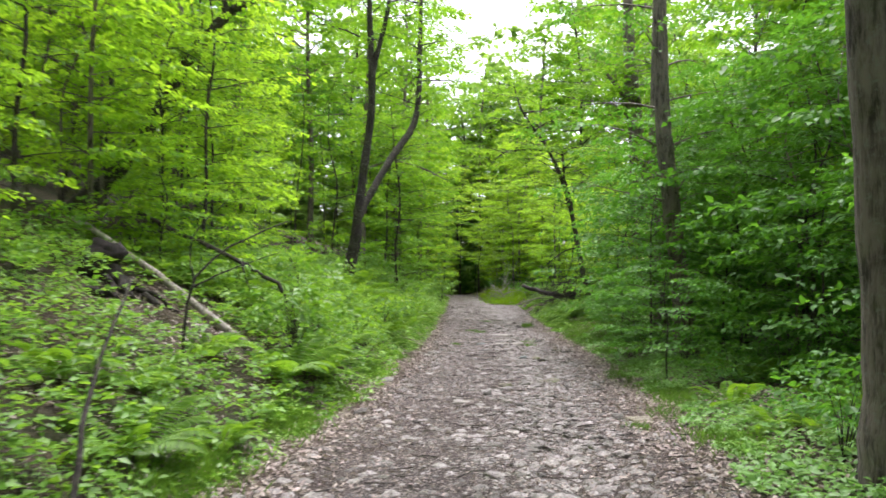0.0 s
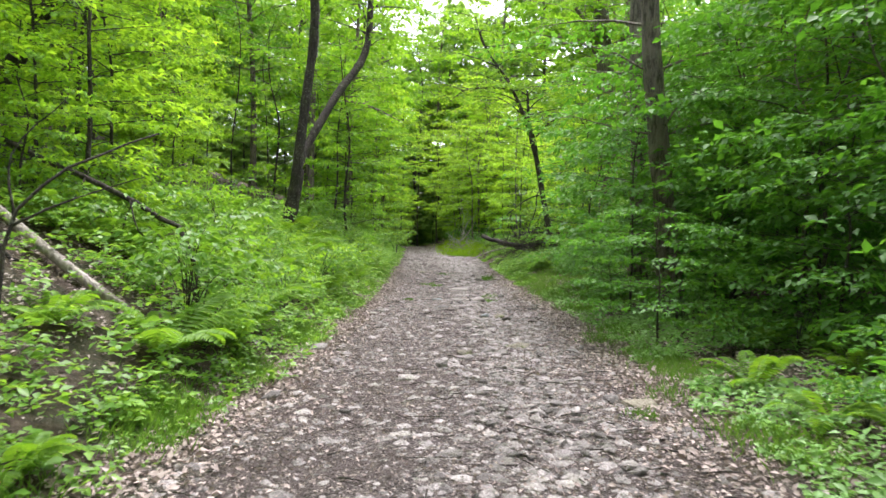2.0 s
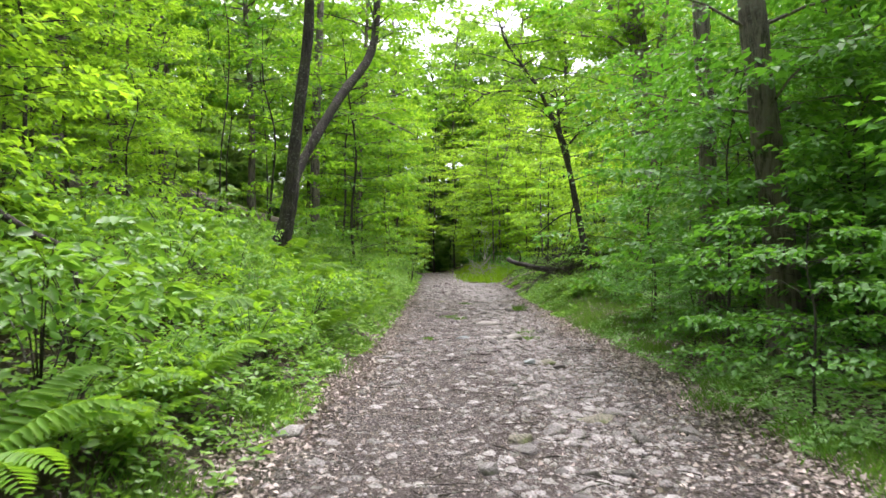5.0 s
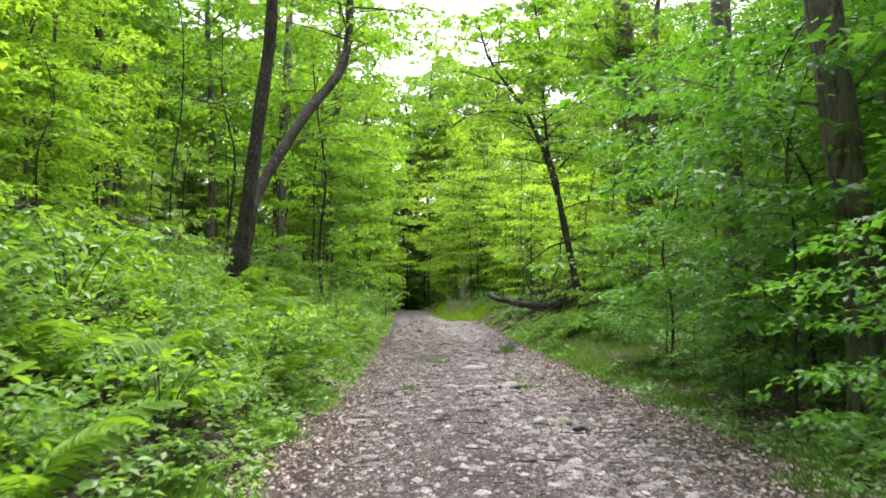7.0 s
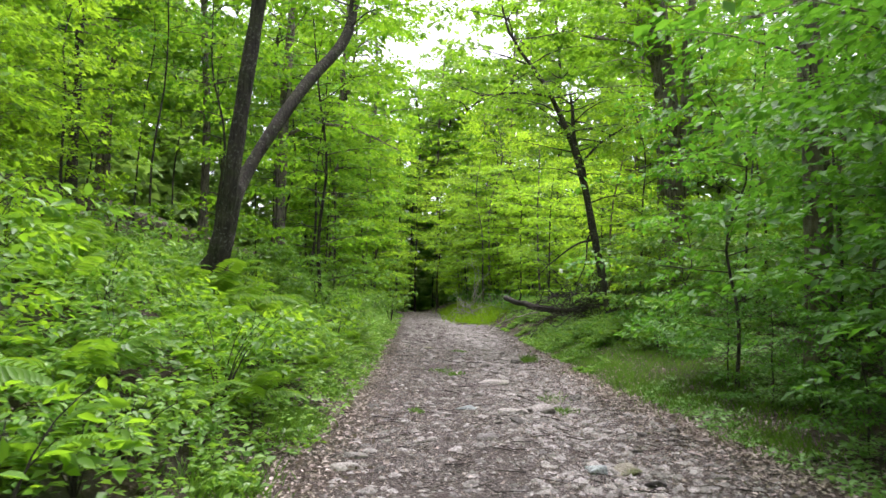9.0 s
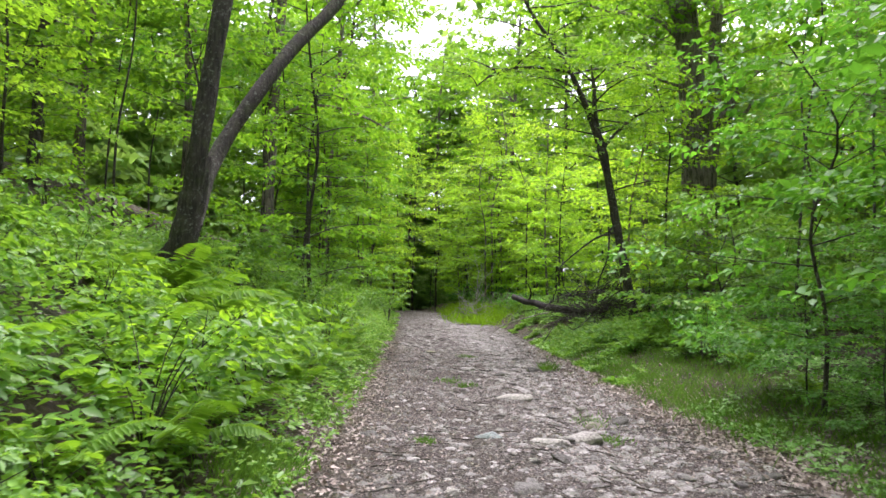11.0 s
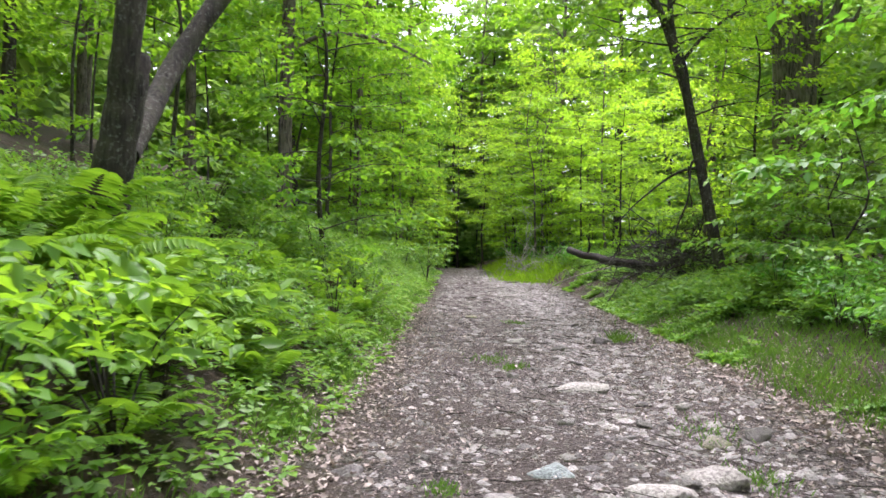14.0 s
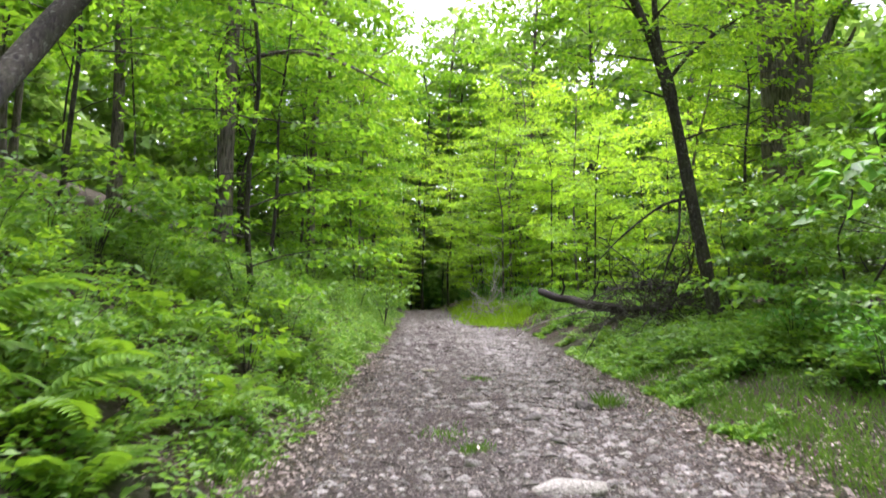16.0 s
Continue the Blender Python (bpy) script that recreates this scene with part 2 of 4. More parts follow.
def mesh_of(name, verts, faces, mat, smooth=False):
    """verts (n, 3); faces (m, 3) or (m, 4), in numpy."""
    me = bpy.data.meshes.new(name)
    verts = np.asarray(verts, np.float32).reshape(-1, 3)
    faces = np.asarray(faces, np.int32)
    k = faces.shape[1]
    me.vertices.add(len(verts))
    me.vertices.foreach_set("co", verts.ravel())
    me.loops.add(faces.size)
    me.loops.foreach_set("vertex_index", faces.ravel())
    me.polygons.add(len(faces))
    me.polygons.foreach_set("loop_start", np.arange(0, faces.size, k, dtype=np.int32))
    me.polygons.foreach_set("loop_total", np.full(len(faces), k, np.int32))
    if smooth:
        me.polygons.foreach_set("use_smooth", np.ones(len(faces), bool))
    me.update(calc_edges=True)
    me.materials.append(mat)
    return me


def child(name, me, parent, label=""):
    ob = new(name, me)
    ob.parent = parent
    return tagged(ob, label)


def spread(fine_from, fine_to, step, low, high):
    """Grid lines: even between the two, then wider and wider to the ends."""
    mid = list(np.arange(fine_from, fine_to, step))
    a, s = [], step
    v = fine_from
    while v > low:
        s *= 1.22
        v -= s
        a.append(v)
    b, s, v = [], step, mid[-1]
    while v < high:
        s *= 1.22
        v += s
        b.append(v)
    return np.array(a[::-1] + mid + b)


gx, gy = spread(-4.5, 7.5, 0.09, -420, 420), spread(-3, 46, 0.11, -300, 600)
GX, GY = np.meshgrid(gx, gy)
idx = np.arange(GX.size).reshape(GX.shape)
quads = np.stack([idx[:-1, :-1], idx[:-1, 1:], idx[1:, 1:], idx[1:, :-1]], -1).reshape(-1, 4)
ground_mesh = mesh_of("ground", np.stack([GX, GY, land(GX, GY)], -1), quads, GROUND, True)
uv_data = np.stack([(GX - mid_line(GY)) * 2.3 / half_width(GY), GY], -1).reshape(-1, 2)[quads.ravel()].astype(np.float32)
ground_mesh.uv_layers.new(name="trail").data.foreach_set("uv", uv_data.ravel())
ground = tagged(new("ground", ground_mesh), "grey-brown gravel track through a leaf-littered forest floor and bank", "ground", "", "structure")

# ---- leaves, twigs and tubes ----


def unit(v):
    return v / np.maximum(np.linalg.norm(v, axis=-1, keepdims=True), 1e-9)


def leaf_cloud(name, P, D, N, L, W, mat, full=False):
    """Leaves folded along the midrib, each from its stalk P along D with its upper side to N."""
    D = unit(D)
    S = unit(np.cross(D, N))
    N = np.cross(S, D)
    L, W = L[:, None], W[:, None]
    n = len(P)
    if full:
        V = np.stack([P, P + D * L * 0.28 + S * W * 0.42 + N * W * 0.12, P + D * L * 0.62 + S * W * 0.40 + N * W * 0.08, P + D * L - N * L * 0.14,
                      P + D * L * 0.62 - S * W * 0.40 + N * W * 0.08, P + D * L * 0.28 - S * W * 0.42 + N * W * 0.12], 1)
        b = np.arange(n)[:, None] * 6
        F = np.concatenate([b + [0, 1, 2, 3], b + [0, 3, 4, 5]], 1).reshape(-1, 4)
    else:
        V = np.stack([P, P + D * L * 0.45 + S * W * 0.5 + N * W * 0.14, P + D * L - N * L * 0.12, P + D * L * 0.45 - S * W * 0.5 + N * W * 0.14], 1)
        b = np.arange(n)[:, None] * 4
        F = np.concatenate([b + [0, 1, 2], b + [0, 2, 3]], 1).reshape(-1, 3)
    return mesh_of(name, V, F, mat)


def sprays(rng, B, A, length, width, n, leaf, droop=0.2, flat=0.28):
    """Leaves of k flat sprays that start at B and reach along A: stalks, directions, normals, lengths."""
    k = len(B)
    A = unit(A)
    S = unit(np.cross(A, [0, 0, 1.0]))
    u = rng.random((k, n)) ** 0.8
    v = rng.uniform(-1, 1, (k, n)) * np.sqrt(np.clip(1.15 - u, 0, 1)) * 0.5
    ln = (length * rng.uniform(0.7, 1.3, (k, 1)))
    P = B[:, None] + A[:, None] * (ln * u)[..., None] + S[:, None] * (v * width)[..., None]
    P[..., 2] += -droop * ln * u ** 2 - 0.2 * np.abs(v) * width + rng.normal(0, 0.028, (k, n)) * ln
    D = A[:, None] * 0.6 + S[:, None] * (np.sign(v) * 0.7)[..., None] + rng.normal(0, 0.35, (k, n, 3))
    D[..., 2] -= 0.2
    N = rng.normal(0, flat, (k, n, 3)) + [0, 0, 1]
    return P.reshape(-1, 3), D.reshape(-1, 3), N.reshape(-1, 3), leaf * rng.uniform(0.6, 1.25, k * n)


class Tubes:
    """Tapered, bent round stems, gathered into one mesh."""

    def __init__(self):
        self.v, self.f, self.n = [], [], 0

    def add(self, pts, radii, sides=6):
        pts = np.asarray(pts, float)
        t = unit(np.gradient(pts, axis=0))
        if np.abs(t[:, 2]).mean() > 0.6:
            up = np.tile([1.0, 0, 0], (len(pts), 1))
        else:
            up = np.tile([0, 0, 1.0], (len(pts), 1))
        a = unit(np.cross(t, up))
        b = np.cross(t, a)
        ang = np.arange(sides) * 2 * math.pi / sides
        ring = a[:, None] * np.cos(ang)[None, :, None] + b[:, None] * np.sin(ang)[None, :, None]
        V = pts[:, None] + ring * np.asarray(radii, float)[:, None, None]
        i = np.arange(len(pts) - 1)[:, None] * sides
        j = np.arange(sides)[None]
        k = (j + 1) % sides
        F = np.stack([i + j, i + k, i + sides + k, i + sides + j], -1).reshape(-1, 4) + self.n
        self.v.append(V.reshape(-1, 3))
        self.f.append(F)
        self.n += V.shape[0] * sides
        return self

    def mesh(self, name, mat):
        return mesh_of(name, np.concatenate(self.v), np.concatenate(self.f), mat, True)


def smooth_path(pts, n):
    """A soft curve through the points (Catmull-Rom)."""
    p = np.asarray(pts, float)
    p = np.vstack([2 * p[0] - p[1], p, 2 * p[-1] - p[-2]])
    out = []
    m = len(p) - 3
    for s in np.linspace(0, m - 1e-6, n):
        i = int(s)
        t = s - i
        a, b, c, d = p[i:i + 4]
        out.append(0.5 * (2 * b + (c - a) * t + (2 * a - 5 * b + 4 * c - d) * t * t + (3 * b - a - 3 * c + d) * t ** 3))
    return np.array(out)


def along(path, s):
    """The point at share s of a path."""
    q = np.clip(s, 0, 1) * (len(path) - 1)
    i = np.minimum(q.astype(int), len(path) - 2)
    return path[i] + (path[i + 1] - path[i]) * (q - i)[:, None]


def flare(r, n, foot=0.45):
    """Radii of a trunk with a root flare."""
    s = np.linspace(0, 1, n)
    return r * (1 - 0.72 * s) * (1 + foot * np.exp(-s * 26))


def limbs(rng, tubes, path, low, count, reach, leaf, per, spray_len, spray_w, per_limb, rise=0.25, thick=0.03, bottom=1.0, twigs=True):
    """Limbs round a trunk path, with leafy sprays. Returns the leaf arrays."""
    s = low + (1 - low) * (np.arange(count) + rng.random(count)) / count
    span = float(np.linalg.norm(np.diff(path, axis=0), axis=1).sum())
    tiers = max(3, round(span * (1 - low) / max(0.5, span / 17)))
    share = (np.round((s - low) / (1 - low) * tiers) + rng.normal(0, 0.09, count)) / tiers
    s = np.clip(low + (1 - low) * share, low * 0.9, 0.985)
    root = along(path, s)
    az = np.arange(count) * 2.39996 + rng.uniform(-0.6, 0.6, count)
    share = np.clip((s - low) / (1 - low), 0, 1)
    size = reach * np.clip(bottom + (1 - bottom) * share * 2, 0, 1) * np.sqrt(np.sin(math.pi * (0.14 + 0.80 * share))) * rng.uniform(0.65, 1.15, count)
    out = []
    for i in range(count):
        d = np.array([math.cos(az[i]), math.sin(az[i]), rise * rng.uniform(0.6, 1.3)])
        end = root[i] + d * size[i]
        mid = root[i] + d * size[i] * 0.5 + rng.normal(0, 0.05, 3) * size[i] + [0, 0, 0.06 * size[i]]
        pts = smooth_path([root[i], mid, end], 4)
        tubes.add(pts, np.linspace(1, 0.2, 4) * thick * (0.5 + size[i] / reach), 4 if twigs else 3)
        t = rng.uniform(0.25, 1.0, per_limb)
        t[0] = 1.0
        B = along(pts, t)
        turn = rng.uniform(-1.1, 1.1, per_limb)
        turn[0] *= 0.2
        A = np.stack([np.cos(az[i] + turn), np.sin(az[i] + turn), rng.normal(0.02, 0.07, per_limb)], -1)
        if twigs:
            for q, a in zip(B, A):
                tubes.add([q, q + a * spray_len * 0.75 - [0, 0, 0.08 * spray_len]], [thick * 0.32, thick * 0.08], 3)
        out.append(sprays(rng, B, A, spray_len, spray_w, per, leaf))
    return [np.concatenate(c) for c in zip(*out)]


def woody(kind, trunk_mesh, branch_mesh, crown_mesh, label, category, group, crown_name="crown", stems=()):
    """A woody plant: its trunk, further main stems, fine branches and leaves."""
    root = tagged(new(kind), label, category, group)
    if trunk_mesh:
        child("trunk", trunk_mesh, root)
    for me in stems:
        child("limb", me, root)
    tagged(child("branchwork", branch_mesh, root), kind="stuff")
    tagged(child(crown_name, crown_mesh, root), kind="stuff")
    return root


def spot(x, y, sink=0.03, turn=0.0, size=1.0, lean=0.0):
    z = float(land(x, y)) - sink
    return Matrix.LocRotScale((x, y, z), Euler((lean, 0, turn)), (size, size, size))

# ---- trees ----
rs = np.random.default_rng(11)


def tree_kind(seed, height, radius, low, count, reach, leaf, per, per_limb, mat, bark, bend=0.3, spray=1.1, twigs=False, bottom=0.8):
    """A tree at the origin: its trunk with limbs, and its crown."""
    rng = np.random.default_rng(seed)
    pts = [(0, 0, 0)] + [(rng.normal(0, bend) * h, rng.normal(0, bend) * h, height * h) for h in (0.25, 0.5, 0.75, 1.0)]
    path = smooth_path(pts, 14)
    trunk = Tubes().add(path, flare(radius, 14), 9)
    tb = Tubes()
    P, D, N, L = limbs(rng, tb, path, low, count, reach, leaf, per, spray, spray * 0.85, per_limb, 0.16, radius * 0.22, bottom, twigs)
    return trunk.mesh("trunk", bark), tb.mesh("branches", bark), leaf_cloud("crown", P, D, N, L, L * 0.62, mat)


def scatter(protos, places, label, category, group, kind):
    roots = {}
    for i, (x, y, turn, size, lean) in enumerate(places):
        trunk, branches, crown = protos[i % len(protos)]
        m = spot(x, y, 0.05, turn, size, lean)
        if trunk.name not in roots:
            roots[trunk.name] = woody(kind, trunk, branches, crown, label, category, group)
            roots[trunk.name].matrix_basis = m
        else:
            copy_thing(roots[trunk.name], m)


def apart_from(places, x, y, gap):
    return all((x - p[0]) ** 2 + (y - p[1]) ** 2 > gap * gap for p in places)


TREE_FREE = [(-4.0, 34, 1.8), (-3.4, 37, 1.8), (-3.4, 25.6, 1.6), (-3.0, 24, 2.2), (-2.6, 21.5, 2.4), (-2.4, 18.5, 2.2), (-2.2, 15.5, 2.0), (6.0, 36.5, 2.6), (5.5, 39.3, 2.2), (6.6, 33.5, 1.4), (5.5, 28.5, 2.2), (5.9, 30.8, 2.2), (7.2, 31.5, 2.0), (8.3, 34.5, 2.2), (4.3, 49, 1.5), (5.2, 16.9, 1.2), (5.0, 15.2, 1.0), (6.5, 22.4, 1.2), (5.9, 20.4, 1.2)]
LOW_FREE = [(-2.15, 10.2, 0.75), (-2.1, 9.3, 0.7), (-2.4, 5.9, 0.6), (-2.9, 10.5, 0.7), (-3.5, 10.6, 0.7), (-4.1, 10.8, 0.7), (-4.9, 11.2, 0.7), (-2.7, 9.4, 0.7), (-3.2, 9.4, 0.8), (-3.7, 9.8, 0.7), (-3.0, 8.4, 0.6), (-3.6, 8.7, 0.7), (-4.3, 9.9, 0.7), (-3.3, 7.8, 0.6), (6.0, 36.5, 1.6), (5.5, 39.3, 1.4), (4.9, 37.6, 1.2), (4.3, 49, 1.3)]


def seeded(rng, n, y_low, y_high, off_low, off_high, side, gap, sizes=(0.85, 1.15), lean=0.05, free=TREE_FREE, tries=4000):
    """Places beside the trail, off_low to off_high metres from its edge."""
    out = []
    for _ in range(tries):
        if len(out) >= n:
            break
        y = rng.uniform(y_low, y_high)
        x = float(mid_line(y)) + side * (float(half_width(y)) + rng.uniform(off_low, off_high))
        if apart_from(out, x, y, gap) and all((x - a) ** 2 + (y - c) ** 2 > r * r for a, c, r in free):
            out.append((x, y, rng.uniform(0, 6.28), rng.uniform(*sizes), rng.normal(0, lean)))
    return out


# tall forest trees, several kinds shared by the whole wood
tall = [tree_kind(21, 20, 0.19, 0.16, 46, 3.6, 0.33, 22, 5, LEAF_TREE, BARK, spray=1.4),
        tree_kind(22, 17, 0.14, 0.12, 44, 3.2, 0.31, 22, 5, LEAF_TREE, BARK_DARK, spray=1.3),
        tree_kind(23, 23, 0.2, 0.2, 48, 4.0, 0.34, 22, 5, LEAF_TREE, BARK, spray=1.5)]
left_tall = [p for p in seeded(rs, 13, 18, 50, 5.0, 16, -1, 4.2) if not (19 < p[1] < 34 and p[0] > -9)]
right_tall = seeded(rs, 5, 24, 34, 9, 16, 1, 3.4) + seeded(rs, 6, 39, 56, 11.0, 18, 1, 3.4)[:3] + [(10.2, 16.5, 1.0, 0.9, 0.0)]
end_tall = [(-3.2, 55, 0.4, 1.0, 0.02), (-2.0, 62, 1.9, 1.05, 0.0), (8.6, 67, 2.2, 1.32, 0.0), (1.6, 82, 0.9, 1.15, 0.0), (4.2, 85, 5.9, 1.2, 0.0), (-6.0, 66, 1.0, 1.1, 0.0),
            (12.0, 66, 2.0, 1.35, 0.0), (-3.0, 47.5, 1.1, 0.95, 0.0), (-1.8, 86, 2.8, 1.25, 0.0), (6.0, 88, 4.4, 1.3, 0.0), (15.5, 58, 1.4, 1.25, 0.0)]
# trunks out of view, added to shade the near bank and close the woods
shade_tall = [(-7.5, 1.0, 1.0, 0.9, 0.0), (6.2, 2.6, 3.0, 0.9, 0.0), (-4.5, 2.4, 4.0, 1.0, 0.0), (-5.8, 6.2, 2.0, 0.85, 0.0), (5.2, -2.5, 5.0, 1.0, 0.0), (-4.6, -7, 0.5, 1.0, 0.0), (4.8, -8, 1.5, 1.1, 0.0), (-1.0, -14, 2.5, 1.1, 0.0), (2.0, -17, 3.5, 1.1, 0.0), (8.5, 7, 4.5, 0.9, 0.0)]
scatter(tall, left_tall + right_tall + end_tall + shade_tall, "tall slender woodland tree with fresh green leaves", "tree", "forest trees", "forest_tree")
scatter(tall[2:], [(6.4, 64, 2.5, 0.6, 0.0)], "slender tree whose light green boughs hang over the track", "tree", "forest trees", "forest_tree")

far = [tree_kind(31, 19, 0.2, 0.03, 44, 4.4, 0.66, 15, 5, LEAF_FAR_HAZE, BARK_DARK, spray=1.8),
       tree_kind(32, 15, 0.16, 0.02, 40, 4.0, 0.62, 15, 5, LEAF_FAR_HAZE, BARK_DARK, spray=1.7)]
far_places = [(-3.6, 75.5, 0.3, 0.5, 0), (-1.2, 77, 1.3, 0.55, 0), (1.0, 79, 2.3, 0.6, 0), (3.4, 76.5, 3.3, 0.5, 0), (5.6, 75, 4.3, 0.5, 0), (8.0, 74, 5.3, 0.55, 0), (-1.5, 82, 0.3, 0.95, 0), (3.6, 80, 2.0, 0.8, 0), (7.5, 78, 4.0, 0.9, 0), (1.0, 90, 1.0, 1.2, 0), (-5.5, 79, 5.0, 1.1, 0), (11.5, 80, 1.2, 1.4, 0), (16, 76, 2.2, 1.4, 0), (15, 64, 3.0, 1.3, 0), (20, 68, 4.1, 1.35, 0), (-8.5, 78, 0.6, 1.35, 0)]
for _ in range(4000):
    if len(far_places) >= 38:
        break
    x, y = rs.uniform(-40, 44), rs.uniform(14, 112)
    u = x - float(mid_line(min(y, 75)))
    if (abs(u) < 12 and y < 82) or abs(u) > 11 + 0.42 * y:
        continue
    if apart_from(far_places, x, y, 4.2):
        far_places.append((x, y, rs.uniform(0, 6.28), rs.uniform(0.8, 1.2), 0.0))
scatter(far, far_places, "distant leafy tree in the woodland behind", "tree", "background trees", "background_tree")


def deep_woods(name, n, seed, label):
    """Foliage of the far woods on all sides, in clumps of large leaf sprays."""
    rng = np.random.default_rng(seed)
    a = np.where(rng.random(n) < 0.78, rng.uniform(-0.35, 3.5, n), rng.uniform(0, 6.2832, n))
    r = rng.uniform(0, 26, n)
    c = np.stack([2 + np.cos(a) * (18 + r + 10 * np.abs(np.sin(a))), 35 + np.sin(a) * (50 + r), np.zeros(n)], -1)
    side = 1 - 0.12 * np.clip(-np.cos(a) * 1.6, 0, 1)
    side = side + 0.8 * np.exp(-((a - 1.16) / 0.24) ** 2) + 0.5 * np.exp(-((a - 1.92) / 0.17) ** 2)
    c[:, 2] = land(c[:, 0], c[:, 1]) + rng.random(n) ** 1.2 * side * (22 + 3 * np.sin(a * 9) + 3 * np.sin(a * 23))
    az = rng.uniform(0, 6.28, n)
    A = np.stack([np.cos(az), np.sin(az), np.zeros(n)], -1)
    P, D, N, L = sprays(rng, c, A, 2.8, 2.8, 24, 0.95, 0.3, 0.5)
    return tagged(new(name, leaf_cloud(name, P, D, N, L, L * 0.65, LEAF_FAR_HAZE)), label, "woods", "", "stuff")


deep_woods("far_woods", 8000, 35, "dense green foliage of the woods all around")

# small trees that close in on the track
young = [tree_kind(41, 8.5, 0.06, 0.06, 36, 2.0, 0.175, 21, 5, LEAF_SAPLING, BARK_DARK, 0.35, 0.95, True, 0.8),
         tree_kind(42, 6.0, 0.045, 0.05, 32, 1.8, 0.17, 21, 5, LEAF_SAPLING, BARK_DARK, 0.3, 0.9, True, 0.8),
         tree_kind(43, 10.5, 0.07, 0.14, 38, 2.2, 0.18, 21, 5, LEAF_SAPLING, BARK, 0.4, 1.0, True, 0.8)]
left_young = seeded(rs, 10, 12, 30, 5.2, 10, -1, 1.9)[:7] + seeded(rs, 19, 31, 72, 1.6, 5, -1, 2.0)
right_young = seeded(rs, 17, 40, 72, 1.6, 6, 1, 2.0) + seeded(rs, 5, 33, 39, 2.4, 4, 1, 1.8)
end_young = [(-1.4, 64.5, 0.2, 0.9, 0.0), (5.4, 65, 2.2, 0.85, 0.0), (5.6, 71.5, 3.2, 0.8, 0.0), (-0.3, 68.5, 1.2, 0.8, 0.0), (0.2, 74.5, 5.2, 0.6, 0.0)]
near_young = [(-6.5, 11.2, 0.4, 0.8, 0.0), (-5.9, 8.2, 1.4, 0.62, 0.0), (-6.6, 18.0, 3.0, 0.7, 0.0), (-5.6, 14.6, 2.2, 0.75, 0.0), (-4.8, 12.6, 5.0, 0.7, 0.0), (-7.6, 14.5, 4.4, 0.7, 0.0), (-5.4, 17.2, 1.7, 0.8, 0.0), (-5.2, 20.4, 3.9, 0.85, 0.0), (-6.4, 22.4, 5.3, 0.85, 0.0)]
dusky = [tree_kind(47, 9.0, 0.06, 0.05, 31, 2.2, 0.16, 22, 5, LEAF_TREE, BARK_DARK, 0.35, 1.0, True, 0.9),
         tree_kind(48, 7.0, 0.05, 0.05, 28, 2.0, 0.155, 22, 5, LEAF_TREE, BARK_DARK, 0.3, 1.0, True, 0.9)]
scatter(dusky, [p for p in left_young if p[1] > 30], "young maple with layered mid-green leaves on the bank", "tree", "young trees", "young_tree")
scatter(young, near_young + [p for p in left_young if p[1] <= 30], "young maple with light green layered leaves", "tree", "young trees", "young_tree")
# young maples again, with the brightness of sunlit leaves in their colour
lime = [tree_kind(44, 8.5, 0.06, 0.06, 34, 2.0, 0.175, 18, 5, LEAF_LIME_SUNLIT, BARK_DARK, 0.35, 0.95, True, 0.8),
        tree_kind(45, 6.0, 0.045, 0.05, 30, 1.8, 0.17, 18, 5, LEAF_LIME_SUNLIT, BARK_DARK, 0.3, 0.9, True, 0.8),
        tree_kind(46, 10.5, 0.07, 0.14, 36, 2.2, 0.18, 18, 5, LEAF_LIME_SUNLIT, BARK, 0.4, 1.0, True, 0.8)]
scatter(lime[2:], [(-1.5, 54, 0.5, 1.05, 0.0), (6.0, 57, 1.8, 1.1, 0.0), (-1.3, 61, 3.1, 1.1, 0.0), (5.4, 68, 3.1, 1.2, 0.0)], "young maple whose boughs, coloured sunlit yellow-green, hang over the track", "tree", "young trees", "young_tree")
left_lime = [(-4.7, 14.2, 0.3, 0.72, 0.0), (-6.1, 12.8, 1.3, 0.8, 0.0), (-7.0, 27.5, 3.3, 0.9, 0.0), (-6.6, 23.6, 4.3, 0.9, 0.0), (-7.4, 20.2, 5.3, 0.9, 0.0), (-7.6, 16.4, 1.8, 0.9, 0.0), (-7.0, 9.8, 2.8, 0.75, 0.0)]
scatter(lime[::2], left_lime, "young maple with leaves coloured sunlit yellow-green on the bank", "tree", "young trees", "young_tree")
high_lime = tree_kind(49, 16, 0.12, 0.3, 30, 3.0, 0.24, 18, 5, LEAF_LIME_SUNLIT, BARK_DARK, 0.35, 1.3, True, 0.9)
scatter([high_lime], [(0.2, 69, 0.4, 0.8, 0.0), (3.6, 72, 1.7, 0.85, 0.0), (1.9, 78, 2.9, 1.1, 0.0), (-2.6, 58, 4.0, 0.9, 0.0), (6.8, 60, 5.1, 0.9, 0.0)], "maple coloured sunlit yellow-green at the end of the track", "tree", "young trees", "young_tree")
scatter(lime, right_young + end_young, "young maple with leaves coloured sunlit yellow-green in the clearing", "tree", "young trees", "young_tree")

beech = [tree_kind(51, 5.2, 0.035, 0.2, 27, 2.0, 0.14, 23, 5, LEAF_BEECH, BARK_DARK, 0.25, 0.95, True, 1.0),
         tree_kind(52, 3.4, 0.03, 0.16, 23, 1.8, 0.135, 23, 5, LEAF_BEECH, BARK_DARK, 0.25, 0.9, True, 1.0),
         tree_kind(53, 7.5, 0.045, 0.2, 30, 2.2, 0.145, 23, 5, LEAF_BEECH, BARK, 0.3, 1.0, True, 1.0)]
